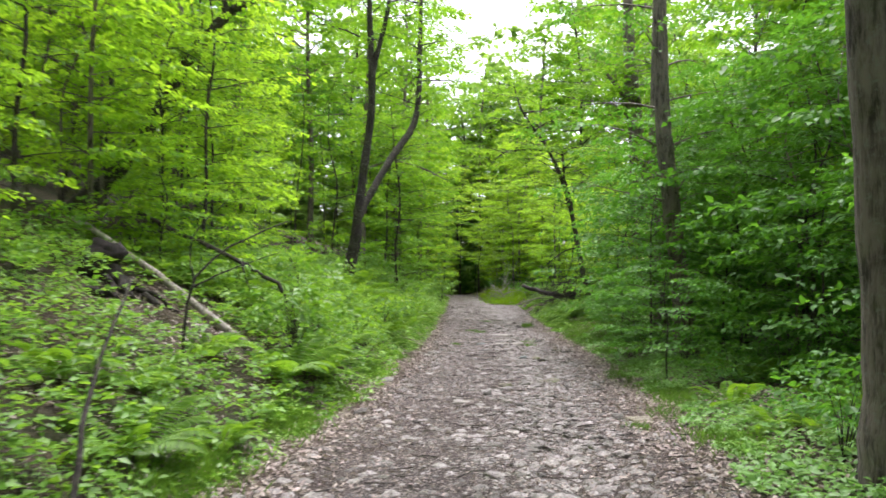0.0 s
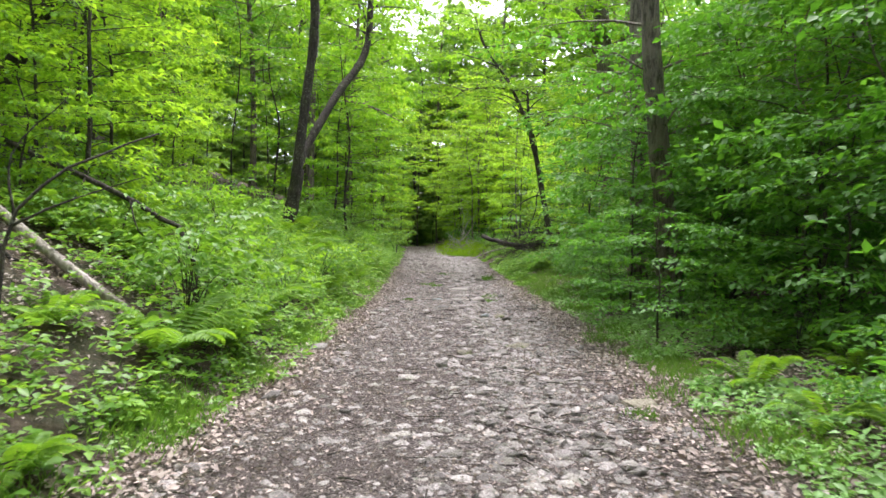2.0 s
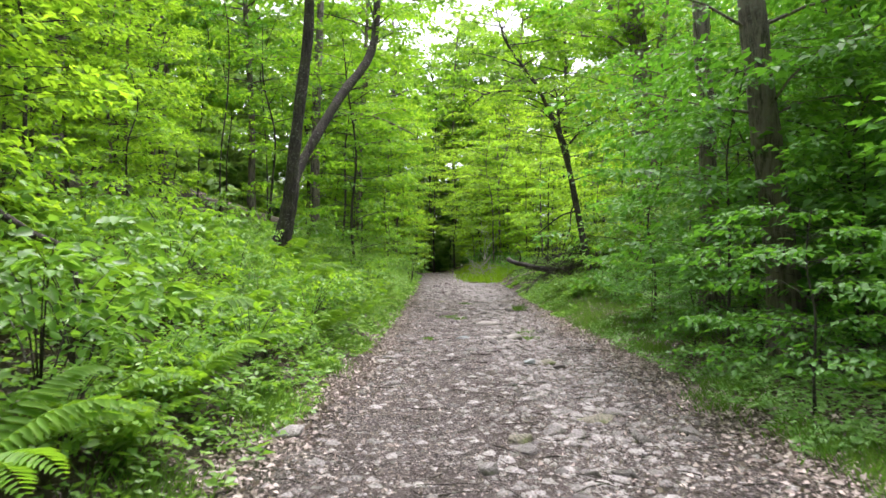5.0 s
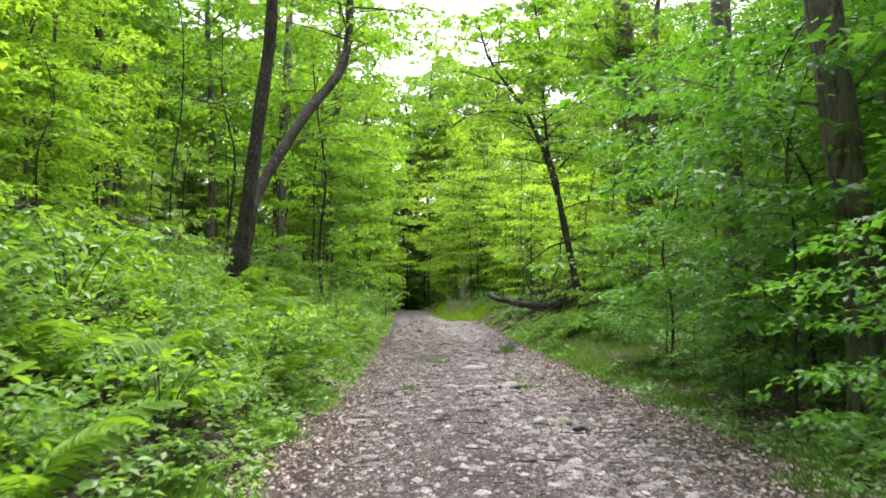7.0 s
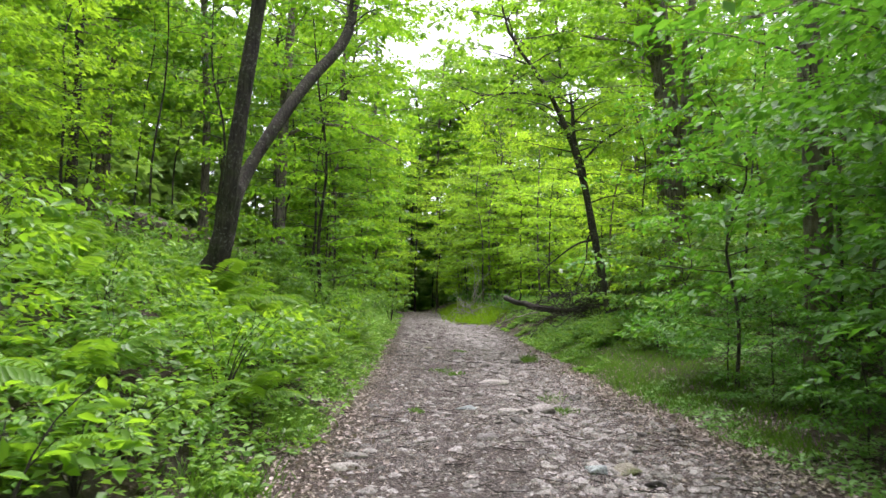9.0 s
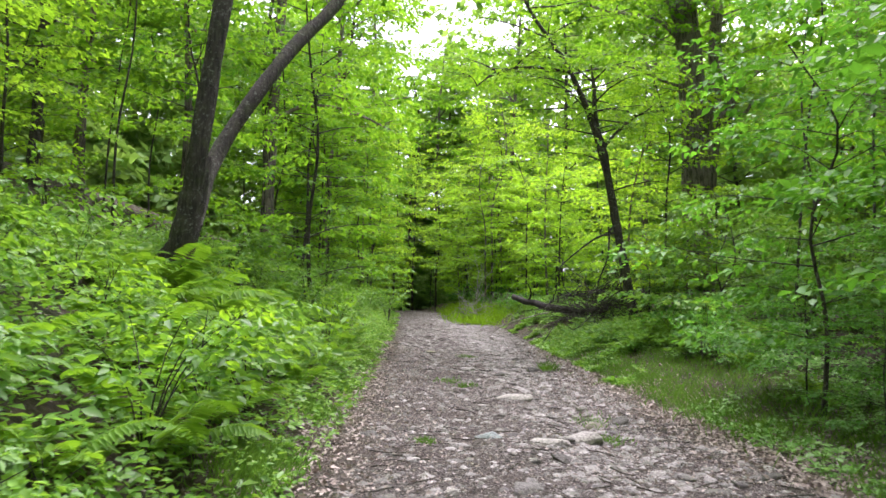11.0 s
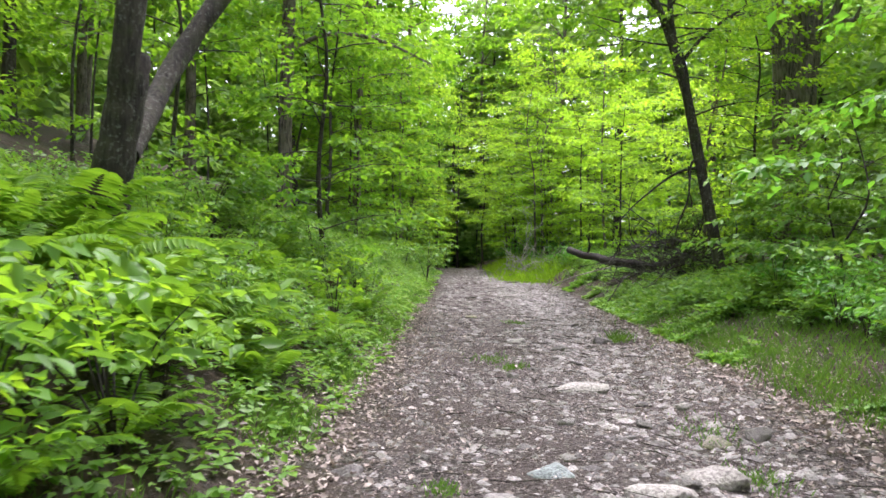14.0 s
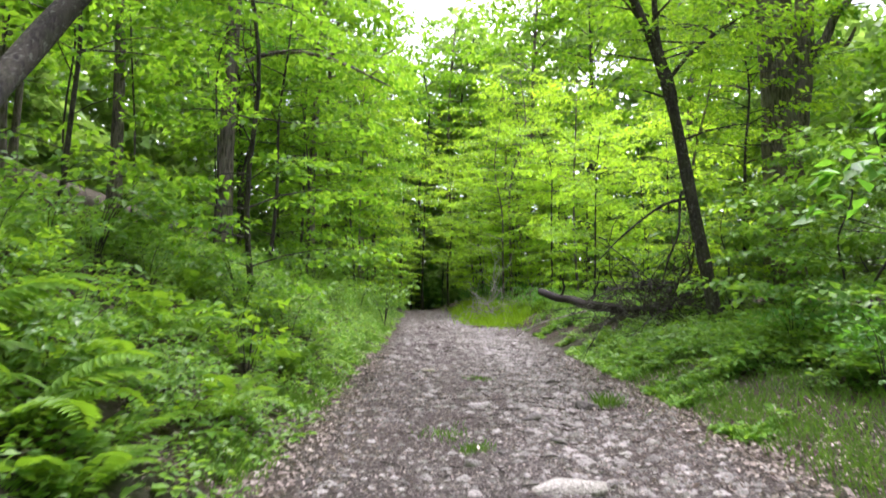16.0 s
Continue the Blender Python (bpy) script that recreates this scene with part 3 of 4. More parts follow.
right_beech = seeded(rs, 15, 9.5, 23, 2.0, 4.0, 1, 1.4) + seeded(rs, 22, 8, 26, 4.0, 12, 1, 1.6)
right_beech = [(x + 0.9 if y < 15 else x, y, turn, size, lean) for x, y, turn, size, lean in right_beech]
scatter(beech, right_beech, "young beech with flat sprays of dark green leaves", "tree", "beech thicket", "beech_sapling")
bushy = tree_kind(54, 2.9, 0.025, 0.04, 22, 1.5, 0.14, 24, 5, LEAF_LOW, BARK_DARK, 0.25, 0.8, True, 1.0)
scatter(beech[:1], [(5.6, 23.0, 1.0, 0.95, 0.0), (4.9, 17.4, 3.0, 0.9, 0.0)], "young beech whose long sprays reach over the grass", "tree", "beech thicket", "beech_sapling")
scatter(beech[1:2], [(4.15, 13.6, 1.0, 0.62, 0.0), (4.85, 18.6, 2.0, 0.7, 0.0), (5.8, 23.7, 0.4, 0.85, 0.0), (5.5, 21.7, 3.4, 0.7, 0.0)], "low young beech in front of a dark trunk", "tree", "beech thicket", "beech_sapling")
scatter([bushy], seeded(rs, 16, 23, 37, 2.6, 9, 1, 1.5, (0.7, 1.1), 0.05, LOW_FREE), "bushy low sapling with bright green leaves", "tree", "bushy saplings", "bushy_sapling")


def own_tree(kind, label, stems, bark, crowns, leaf_mat, seed, leaf=0.17):
    """A tree with stems at given places: stems of (points, radii), crowns of (stem, low, limbs, reach)."""
    rng = np.random.default_rng(seed)
    base = Vector(stems[0][0][0])
    base.z = float(land(base.x, base.y)) - 0.08
    tb = Tubes()
    paths, stem_meshes = [], []
    for pts, radii in stems:
        p = smooth_path([np.array(q) - np.array(base) for q in pts], 22)
        r = np.interp(np.linspace(0, 1, 22), np.linspace(0, 1, len(radii)), radii)
        r = r * (1 + 0.06 * np.sin(np.arange(22) * 2.1 + seed))
        stem_meshes.append(Tubes().add(p, r, 12).mesh("stem", bark))
        paths.append(p)
    groups = []
    for stem, low, count, reach in crowns:
        groups.append(limbs(rng, tb, paths[stem], low, count, reach, leaf, 30, 1.1, 0.9, 5, 0.25, 0.022, 1.0, True))
    P, D, N, L = [np.concatenate(c) for c in zip(*groups)]
    root = woody(kind, stem_meshes[0], tb.mesh("branches", bark), leaf_cloud("crown", P, D, N, L, L * 0.62, leaf_mat), label, "tree", "", "crown", stem_meshes[1:])
    root.matrix_basis = Matrix.Translation(base)
    return root


own_tree("forked_tree", "dark forked tree with two bent stems on the bank", [
    ([(-3.42, 25.5, 1.0), (-3.32, 25.45, 1.5), (-3.16, 25.35, 2.2), (-3.02, 25.35, 3.0), (-2.96, 25.4, 3.4)], [0.4, 0.27, 0.21, 0.2, 0.16]),
    ([(-3.06, 25.3, 2.8), (-2.97, 25.2, 3.6), (-2.78, 25.2, 5.4), (-2.58, 25.2, 7.2), (-2.58, 25.2, 8.9), (-2.72, 25.2, 11.2), (-2.75, 25.2, 15)], [0.17, 0.155, 0.145, 0.135, 0.125, 0.09, 0.04]),
    ([(-3.1, 25.5, 2.3), (-3.24, 26.7, 3.2), (-3.12, 27.4, 4.05), (-2.62, 28.0, 5.25), (-2.05, 28.9, 6.55), (-1.4, 29.8, 7.75), (-1.14, 30.2, 9.0), (-1.13, 30.4, 11.5), (-1.1, 30.4, 15)], [0.16, 0.145, 0.14, 0.14, 0.14, 0.14, 0.12, 0.1, 0.04]),
    ([(-2.6, 25.2, 8.5), (-2.42, 25.2, 9.4), (-2.05, 25.2, 11.2), (-1.9, 25.1, 14)], [0.11, 0.09, 0.075, 0.03]),
    ([(-3.3, 25.4, 2.0), (-3.6, 25.35, 1.65), (-3.95, 25.3, 1.5)], [0.13, 0.12, 0.08]),
], BARK_DARK, [(1, 0.62, 14, 2.2), (2, 0.68, 20, 3.0), (3, 0.5, 8, 1.6)], LEAF_TREE, 61)
own_tree("leaning_tree", "slim dark tree that leans over the track", [
    ([(6.72, 33.5, 0.6), (6.56, 33.5, 1.3), (6.33, 33.5, 2.43), (6.06, 33.5, 3.74), (5.8, 33.5, 5.0), (5.38, 33.5, 6.35), (4.9, 33.5, 7.4), (4.5, 33.5, 8.15), (3.5, 33.5, 9.5), (3.1, 33.5, 10.8)], [0.17, 0.13, 0.12, 0.115, 0.105, 0.09, 0.075, 0.062, 0.045, 0.02]),
    ([(5.84, 33.5, 4.8), (5.76, 33.5, 5.5), (5.5, 33.5, 6.3), (5.42, 33.5, 7.3), (5.36, 33.5, 7.7)], [0.09, 0.075, 0.07, 0.055, 0.03]),
    ([(5.7, 33.5, 5.6), (6.2, 33.4, 6.2), (6.9, 33.3, 6.7)], [0.045, 0.035, 0.015]),
    ([(4.75, 33.5, 7.7), (3.7, 33.3, 7.7), (2.7, 33.1, 7.5), (2.1, 33.0, 7.0)], [0.045, 0.035, 0.025, 0.012]),
    ([(6.1, 33.5, 3.5), (5.9, 33.4, 3.3), (5.82, 33.3, 2.6), (5.6, 33.3, 2.0), (5.45, 33.3, 1.3)], [0.035, 0.028, 0.022, 0.018, 0.008]),
    ([(6.15, 33.5, 3.3), (5.5, 33.3, 3.1), (4.7, 33.1, 2.5), (4.2, 33.0, 2.0)], [0.035, 0.028, 0.018, 0.008]),
], BARK_DARK, [(0, 0.4, 26, 2.3), (1, 0.45, 8, 1.6), (2, 0.4, 6, 1.1), (3, 0.35, 8, 1.1)], LEAF_SAPLING, 62, 0.12)
own_tree("great_tree", "massive grey-brown twin-stemmed old tree beside the track", [
    ([(10.15, 37.5, 0.8), (10.1, 37.5, 2.2), (10.03, 37.5, 5.5), (9.85, 37.5, 9), (9.65, 37.5, 11), (9.4, 37.5, 14), (9.2, 37.5, 21)], [0.75, 0.5, 0.46, 0.42, 0.4, 0.32, 0.1]),
    ([(10.3, 37.4, 5.2), (10.55, 37.4, 7.4), (10.62, 37.4, 9.0), (10.65, 37.4, 11.0), (11.0, 37.4, 14)], [0.32, 0.25, 0.22, 0.2, 0.07]),
    ([(10.5, 37.3, 7.4), (11.0, 37.2, 7.9), (11.3, 37.1, 8.6), (11.9, 37.0, 9.2)], [0.16, 0.12, 0.1, 0.06]),
    ([(11.05, 37.2, 7.9), (11.5, 37.1, 7.8), (11.7, 37.0, 8.2)], [0.08, 0.06, 0.03]),
    ([(9.5, 37.4, 10.6), (8.9, 37.3, 11.6), (8.2, 37.2, 12.4)], [0.16, 0.13, 0.08]),
    ([(9.6, 37.4, 10.0), (8.5, 37.3, 10.9), (7.0, 37.2, 11.0), (5.9, 37.1, 11.2)], [0.07, 0.05, 0.035, 0.015]),
    ([(9.8, 37.4, 8.6), (8.8, 37.3, 8.8), (7.6, 37.2, 9.2)], [0.06, 0.045, 0.02]),
], BARK, [(0, 0.46, 42, 4.6), (1, 0.55, 16, 2.8), (4, 0.4, 6, 1.6), (5, 0.4, 7, 1.3)], LEAF_TREE, 63, 0.2)
own_tree("woodland_tree", "sturdy dark-barked tree above the beech thicket", [
    ([(5.6, 16.9, -0.1), (5.52, 16.9, 1.0), (5.38, 16.9, 2.2), (5.18, 16.9, 3.9), (5.0, 16.9, 6.0), (4.95, 16.9, 10), (5.2, 16.9, 17)], [0.34, 0.24, 0.21, 0.2, 0.18, 0.15, 0.05])],
    BARK, [(0, 0.4, 16, 2.6)], LEAF_BEECH, 64, 0.15)
own_tree("woodland_tree", "straight grey-barked tree in the beech thicket", [
    ([(6.7, 22.4, 0.2), (6.66, 22.4, 1.2), (6.6, 22.4, 4.0), (6.45, 22.4, 8.0), (6.6, 22.4, 17)], [0.32, 0.22, 0.2, 0.17, 0.05])],
    BARK, [(0, 0.42, 16, 2.6)], LEAF_BEECH, 65, 0.15)
own_tree("trackside_tree", "rough grey-brown trunk standing at the track's edge", [
    ([(3.68, 6.0, -0.05), (3.64, 6.0, 1.0), (3.52, 6.0, 3.0), (3.4, 6.0, 6.0), (3.5, 6.0, 12)], [0.3, 0.2, 0.17, 0.15, 0.05])],
    BARK, [(0, 0.6, 12, 2.4)], LEAF_BEECH, 66, 0.12)
own_tree("woodland_tree", "straight slim tree behind the bank's ferns", [
    ([(-4.5, 40.5, 2.0), (-4.5, 40.5, 4.5), (-4.45, 40.5, 9.0), (-4.3, 40.5, 13), (-4.4, 40.5, 19)], [0.32, 0.22, 0.2, 0.16, 0.05]),
    ([(-4.45, 40.5, 7.7), (-3.2, 40.4, 8.2), (-1.6, 40.2, 8.0), (0.1, 40.0, 7.2)], [0.08, 0.07, 0.05, 0.02])],
    BARK, [(0, 0.5, 14, 2.4), (1, 0.3, 7, 1.1)], LEAF_TREE, 67)
own_tree("dead_leaning_tree", "dark half-dead tree leaning over the hillside", [
    ([(-8.6, 17, 3.0), (-7.4, 17, 4.2), (-6.7, 17, 5.4), (-6.0, 17, 6.7), (-5.1, 17, 7.8)], [0.24, 0.17, 0.15, 0.14, 0.12]),
    ([(-5.15, 17, 7.7), (-5.4, 17, 8.5), (-5.5, 17, 9.8)], [0.1, 0.08, 0.03]),
    ([(-5.1, 17, 7.8), (-4.4, 17, 8.2), (-3.9, 17, 8.9)], [0.1, 0.08, 0.04])],
    BARK_DARK, [(1, 0.4, 5, 1.0), (2, 0.5, 5, 1.0)], LEAF_TREE, 68)

# bare poles of saplings that show through the thickets
rp = np.random.default_rng(71)
pole = tree_kind(72, 9.5, 0.035, 0.5, 14, 1.2, 0.12, 22, 3, LEAF_BEECH, BARK_DARK, 0.3, 0.8, True, 0.8)
scatter([pole], seeded(rp, 20, 11, 34, 4.0, 10, 1, 0.9) + seeded(rp, 13, 14, 50, 3.5, 10, -1, 1.2), "thin bare-stemmed pole sapling with a small leafy top", "tree", "pole saplings", "pole_sapling")

# ---- undergrowth ----


def shrub_kind(seed, height, reach, stems, leaves, leaf, mat):
    """A low bushy plant: several thin stems with leaves along them."""
    rng = np.random.default_rng(seed)
    tb = Tubes()
    parts = []
    for i in range(stems):
        az = rng.uniform(0, 6.28)
        out = reach * rng.uniform(0.3, 1.0)
        top = np.array([math.cos(az) * out, math.sin(az) * out, height * rng.uniform(0.6, 1.1)])
        pts = smooth_path([(0, 0, 0), top * [0.4, 0.4, 0.65], top], 6)
        tb.add(pts, np.linspace(0.008, 0.002, 6), 3)
        k = 4
        B = along(pts, np.linspace(0.45, 1.0, k))
        a = az + rng.uniform(-1.6, 1.6, k)
        A = np.stack([np.cos(a), np.sin(a), rng.normal(0.1, 0.15, k)], -1)
        parts.append(sprays(rng, B, A, reach * 0.75, reach * 0.6, leaves // (stems * k), leaf, 0.2, 0.4))
    P, D, N, L = [np.concatenate(c) for c in zip(*parts)]
    return tb.mesh("stem", BARK_DARK), leaf_cloud("leaves", P, D, N, L, L * 0.6, mat, True)


def shrubs(protos, places, label, group, kind):
    roots = {}
    for i, (x, y, turn, size, lean) in enumerate(places):
        t, c = protos[i % len(protos)]
        m = spot(x, y, 0.02, turn, size, lean)
        if t.name in roots:
            copy_thing(roots[t.name], m)
        else:
            roots[t.name] = woody(kind, None, t, c, label, "shrub", group, "leaves")
            roots[t.name].matrix_basis = m


ru = np.random.default_rng(81)
low = [shrub_kind(82, 0.72, 0.5, 7, 420, 0.078, LEAF_LOW), shrub_kind(83, 0.5, 0.45, 7, 340, 0.074, LEAF_LOW), shrub_kind(84, 0.9, 0.6, 7, 480, 0.085, LEAF_LOW), shrub_kind(87, 0.8, 0.55, 8, 520, 0.062, LEAF_LOW), shrub_kind(88, 0.75, 0.5, 6, 200, 0.105, LEAF_SAPLING)]
bank = seeded(ru, 150, 6, 34, 0.65, 4.4, -1, 0.42, (0.6, 1.2), 0.1, LOW_FREE) + seeded(ru, 14, 3.5, 7, 0.5, 3, -1, 0.4, (0.5, 0.8), 0.1, LOW_FREE) + seeded(ru, 30, 34, 66, 0.2, 2.5, -1, 0.7, (0.9, 1.5), 0.1, LOW_FREE)
bank = [p for p in bank if (p[0] + 2.6) ** 2 + (p[1] - 24.0) ** 2 > 1.3]
shrubs([low[1], low[3]], [(x, y, t, 0.7 * k, q) for x, y, t, k, q in bank if y < 9.5], "low leafy green shrub among ferns on the bank", "bank shrubs", "low_shrub")
bank = [p for p in bank if p[1] >= 9.5]
shrubs(low, bank, "leafy bright green shrub on the bank beside the track", "bank shrubs", "low_shrub")
bright = shrub_kind(89, 1.0, 0.55, 6, 130, 0.17, LEAF_LIME_SUNLIT)
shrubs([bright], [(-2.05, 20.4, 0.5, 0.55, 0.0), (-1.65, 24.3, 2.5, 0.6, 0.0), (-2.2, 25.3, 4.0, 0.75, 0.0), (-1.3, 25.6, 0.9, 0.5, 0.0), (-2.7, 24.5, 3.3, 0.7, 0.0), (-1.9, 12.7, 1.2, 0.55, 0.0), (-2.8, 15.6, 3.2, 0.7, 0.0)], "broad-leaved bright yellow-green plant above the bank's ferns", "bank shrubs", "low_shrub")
low_r = [shrub_kind(85, 0.55, 0.5, 7, 300, 0.08, LEAF_VERGE), shrub_kind(86, 0.9, 0.6, 7, 360, 0.09, LEAF_BEECH)]
verge = seeded(ru, 60, 6, 30, 1.0, 5.0, 1, 0.6, (0.6, 1.1), 0.1, LOW_FREE) + seeded(ru, 24, 30, 66, 0.5, 3, 1, 0.8, (0.8, 1.4), 0.1, LOW_FREE)
shrubs(low[:2], seeded(ru, 34, 31, 46, 0.25, 2.6, 1, 0.5, (0.45, 0.8), 0.1, [(4.3, 49, 1.3)]), "low leafy bright green plants on the grassy verge", "verge shrubs", "verge_shrub")
shrubs(low_r, verge, "dark green leafy shrub beneath the beech thicket", "verge shrubs", "verge_shrub")


def frond_mesh(name, length, width, seed):
    """A fern frond: arched midrib with paired, tapering leaflets."""
    rng = np.random.default_rng(seed)
    n = 24
    s = (np.arange(n) + 1.0) / n
    rib = np.stack([np.zeros(n), length * s * (1 - 0.18 * s), length * (0.95 * s - 0.72 * s * s)], -1)
    size = width * np.sin(np.pi * np.clip(s * 0.86 + 0.12, 0, 1)) ** 0.8 * (1 - 0.25 * s)
    P = np.concatenate([rib, rib])
    side = np.concatenate([np.ones(n), -np.ones(n)])
    D = np.stack([side, np.full(2 * n, 0.45), np.full(2 * n, -0.12)], -1) + rng.normal(0, 0.06, (2 * n, 3))
    N = np.tile([0, -0.25, 1.0], (2 * n, 1))
    L = np.concatenate([size, size])
    return leaf_cloud(name, P, D, N, L, np.full(2 * n, length / n * 1.0), FERN_GREEN, True)


FRONDS = [frond_mesh("frond", 0.75, 0.16, s) for s in (91, 92, 93)]


def fern(x, y, size, fronds, rng, label):
    root = tagged(new("fern"), label, "fern", "ferns")
    root.matrix_basis = spot(x, y, 0.01, rng.uniform(0, 6.28), size)
    for i in range(fronds):
        f = child("frond", FRONDS[i % 3], root)
        k = rng.uniform(0.75, 1.15)
        f.matrix_basis = Matrix.LocRotScale((0, 0, 0.02), Euler((rng.uniform(-0.2, 0.35), rng.normal(0, 0.15), i * 6.283 / fronds + rng.uniform(-0.3, 0.3))), (k, k, k))


rf = np.random.default_rng(95)
for x, y, s in ((-2.15, 10.2, 1.45), (-2.4, 5.9, 1.1), (-2.9, 9.4, 0.9), (-1.85, 11.6, 1.0), (-2.9, 7.3, 0.8), (-2.0, 6.9, 0.7), (-3.4, 6.6, 0.9)):
    fern(x, y, s, 13, rf, "large arching light green fern on the bank")
for x, y, s in ((-2.1, 23.2, 1.7), (-2.7, 23.6, 1.8), (-2.3, 24.1, 1.6), (-3.1, 24.2, 1.8), (-2.5, 24.8, 1.7), (-1.8, 24.5, 1.5), (-1.9, 22.6, 1.5), (-3.3, 23.5, 1.7)):
    fern(x, y, s, 11, rf, "tall arching light green fern below the forked tree")
for x, y, t, s, q in seeded(rf, 62, 11, 32, 0.5, 4.2, -1, 0.55, (0.9, 1.5), 0.05, LOW_FREE):
    fern(x, y, s, 10, rf, "light green fern among the bank plants")
for x, y, t, s, q in seeded(rf, 16, 6.5, 15, 0.8, 3.0, 1, 0.6, (0.7, 1.05)) + seeded(rf, 9, 24, 34, 1.2, 4.0, 1, 0.8, (0.6, 0.9), 0.05, LOW_FREE):
    fern(x, y, s, 10, rf, "dull green fern in the shade of the thicket")


def herbs(name, n, y_low, y_high, offs, side, leaf, height, mat, label, seed, category="ground cover"):
    """Low leafy plants that nobody could count: whorls of leaves on the ground."""
    rng = np.random.default_rng(seed)
    y = y_low + (y_high - y_low) * rng.random(n) ** 1.05
    x = mid_line(y) + side * (half_width(y) + offs[0] + (offs[1] - offs[0]) * rng.random(n) ** 1.4)
    x = x + side * 0.3 * np.maximum(ripple(x * 1.1, y * 1.9), -0.2)
    keep = ripple(x * 1.7 + 3, y * 1.7) > (-1.3 if side < 0 else -0.15)
    keep &= rng.random(n) < (0.22 + np.clip((np.abs(x - mid_line(y)) - half_width(y)) / 0.6, 0, 1) if side < 0 else 1.0)
    keep &= ~((np.abs(y - 10.0) < 1.3) & (x < -2.4) & (x > -4.6) & (rng.random(n) < 0.72))
    x, y = x[keep], y[keep]
    k, each = len(x), 6
    out = np.abs(x - mid_line(y)) - half_width(y)
    h = rng.uniform(0.3, 1.0, k) * height * np.clip(out / 0.9, 0.15, 1)
    z = land(x, y) + h
    a = rng.uniform(0, 6.28, (k, 1)) + np.arange(each) * 1.05 + rng.normal(0, 0.2, (k, each))
    D = np.stack([np.cos(a), np.sin(a), rng.normal(0.1, 0.25, (k, each))], -1)
    P = np.stack([x, y, z], -1)[:, None] + D * 0.02 + rng.normal(0, 0.02, (k, each, 3))
    N = rng.normal(0, 0.35, (k, each, 3)) + [0, 0, 1]
    L = leaf * np.repeat(rng.uniform(0.5, 1.4, k), each) * rng.uniform(0.7, 1.2, k * each)
    return tagged(new(name, leaf_cloud(name, P.reshape(-1, 3), D.reshape(-1, 3), N.reshape(-1, 3), L, L * 0.6, mat)), label, category, "", "stuff")


herbs("bank_herbs", 20000, -3, 58, (-0.1, 5.0), -1, 0.09, 0.42, LEAF_LOW, "mixed bright green herbs covering the bank", 101)
herbs("far_verge_herbs", 14000, 27, 50, (-0.1, 4.2), 1, 0.1, 0.42, LEAF_LOW, "bright green leafy herbs on the verge round the log", 103)
herbs("verge_herbs", 13500, -3, 38, (0.0, 4.6), 1, 0.08, 0.2, LEAF_VERGE, "low green herbs in the shade along the track", 102)


def grass(name, n, places, height, label, seed, mat=GRASS_GREEN):
    rng = np.random.default_rng(seed)
    c = np.array(places)[rng.integers(0, len(places), n)]
    x = c[:, 0] + rng.normal(0, 1, n) * c[:, 2]
    y = c[:, 1] + rng.normal(0, 1, n) * c[:, 3]
    P = np.stack([x, y, land(x, y) - 0.01], -1)
    a = rng.uniform(0, 6.28, n)
    D = np.stack([np.cos(a) * 0.45, np.sin(a) * 0.45, np.ones(n)], -1) + rng.normal(0, 0.15, (n, 3))
    N = np.stack([-np.cos(a), -np.sin(a), np.full(n, 0.5)], -1)
    L = height * c[:, 4] * rng.uniform(0.4, 1.2, n)
    return tagged(new(name, leaf_cloud(name, P, D, N, L, np.full(n, 0.009), mat)), label, "grass", "", "stuff")


grass_spots = [(float(mid_line(y) + half_width(y)) + 0.3, y, 0.2, 0.5, 0.8) for y in (8.2, 11.5, 12.6, 15.4, 19.5, 22.5, 24, 25.5, 27, 28.5, 30, 32)]
grass_spots += [(float(mid_line(y) + half_width(y)) + 1.3, y, 0.6, 1.0, 1.0) for y in np.arange(21, 33, 1.5)]
grass_spots += [(float(mid_line(y) - half_width(y)) - 0.25, y, 0.16, 0.35, 0.8) for y in (4.2, 5.6, 6.3, 8.4, 9.0, 11.2, 13.9, 14.6, 17.2, 19.8, 20.5, 23.4, 26, 28.9, 31, 34, 36.5, 39, 43)]
grass("verge_grass", 28000, grass_spots, 0.2, "soft green grass along the track's edge", 111)
# sunlight on this grass comes from its brighter leaf colour
grass("far_grass", 9000, [(4.3, 47.6, 0.55, 1.1, 1.9), (4.1, 49.5, 0.5, 1.3, 1.2), (4.0, 52, 0.4, 2, 1.8), (4.2, 57, 0.5, 3, 1.8)], 0.28, "tall grass coloured sunlit yellow-green on the verge", 112, LEAF_LIME_SUNLIT)
grass("track_tufts", 1500, [(3.38, 29.4, 0.1, 0.12, 1.2), (2.75, 23.6, 0.14, 0.35, 0.45), (2.62, 22.3, 0.1, 0.2, 0.45), (1.38, 26.8, 0.08, 0.1, 0.5), (1.16, 27.6, 0.14, 0.25, 0.45), (3.54, 14.9, 0.14, 0.16, 0.8), (3.4, 14.25, 0.14, 0.16, 0.8), (0.45, 21.9, 0.06, 0.07, 0.35), (3.1, 10.3, 0.12, 0.2, 0.7), (2.5, 9.4, 0.08, 0.1, 0.4), (1.9, 31.8, 0.1, 0.1, 0.4)],
      0.2, "small grass tufts growing in the gravel", 113)


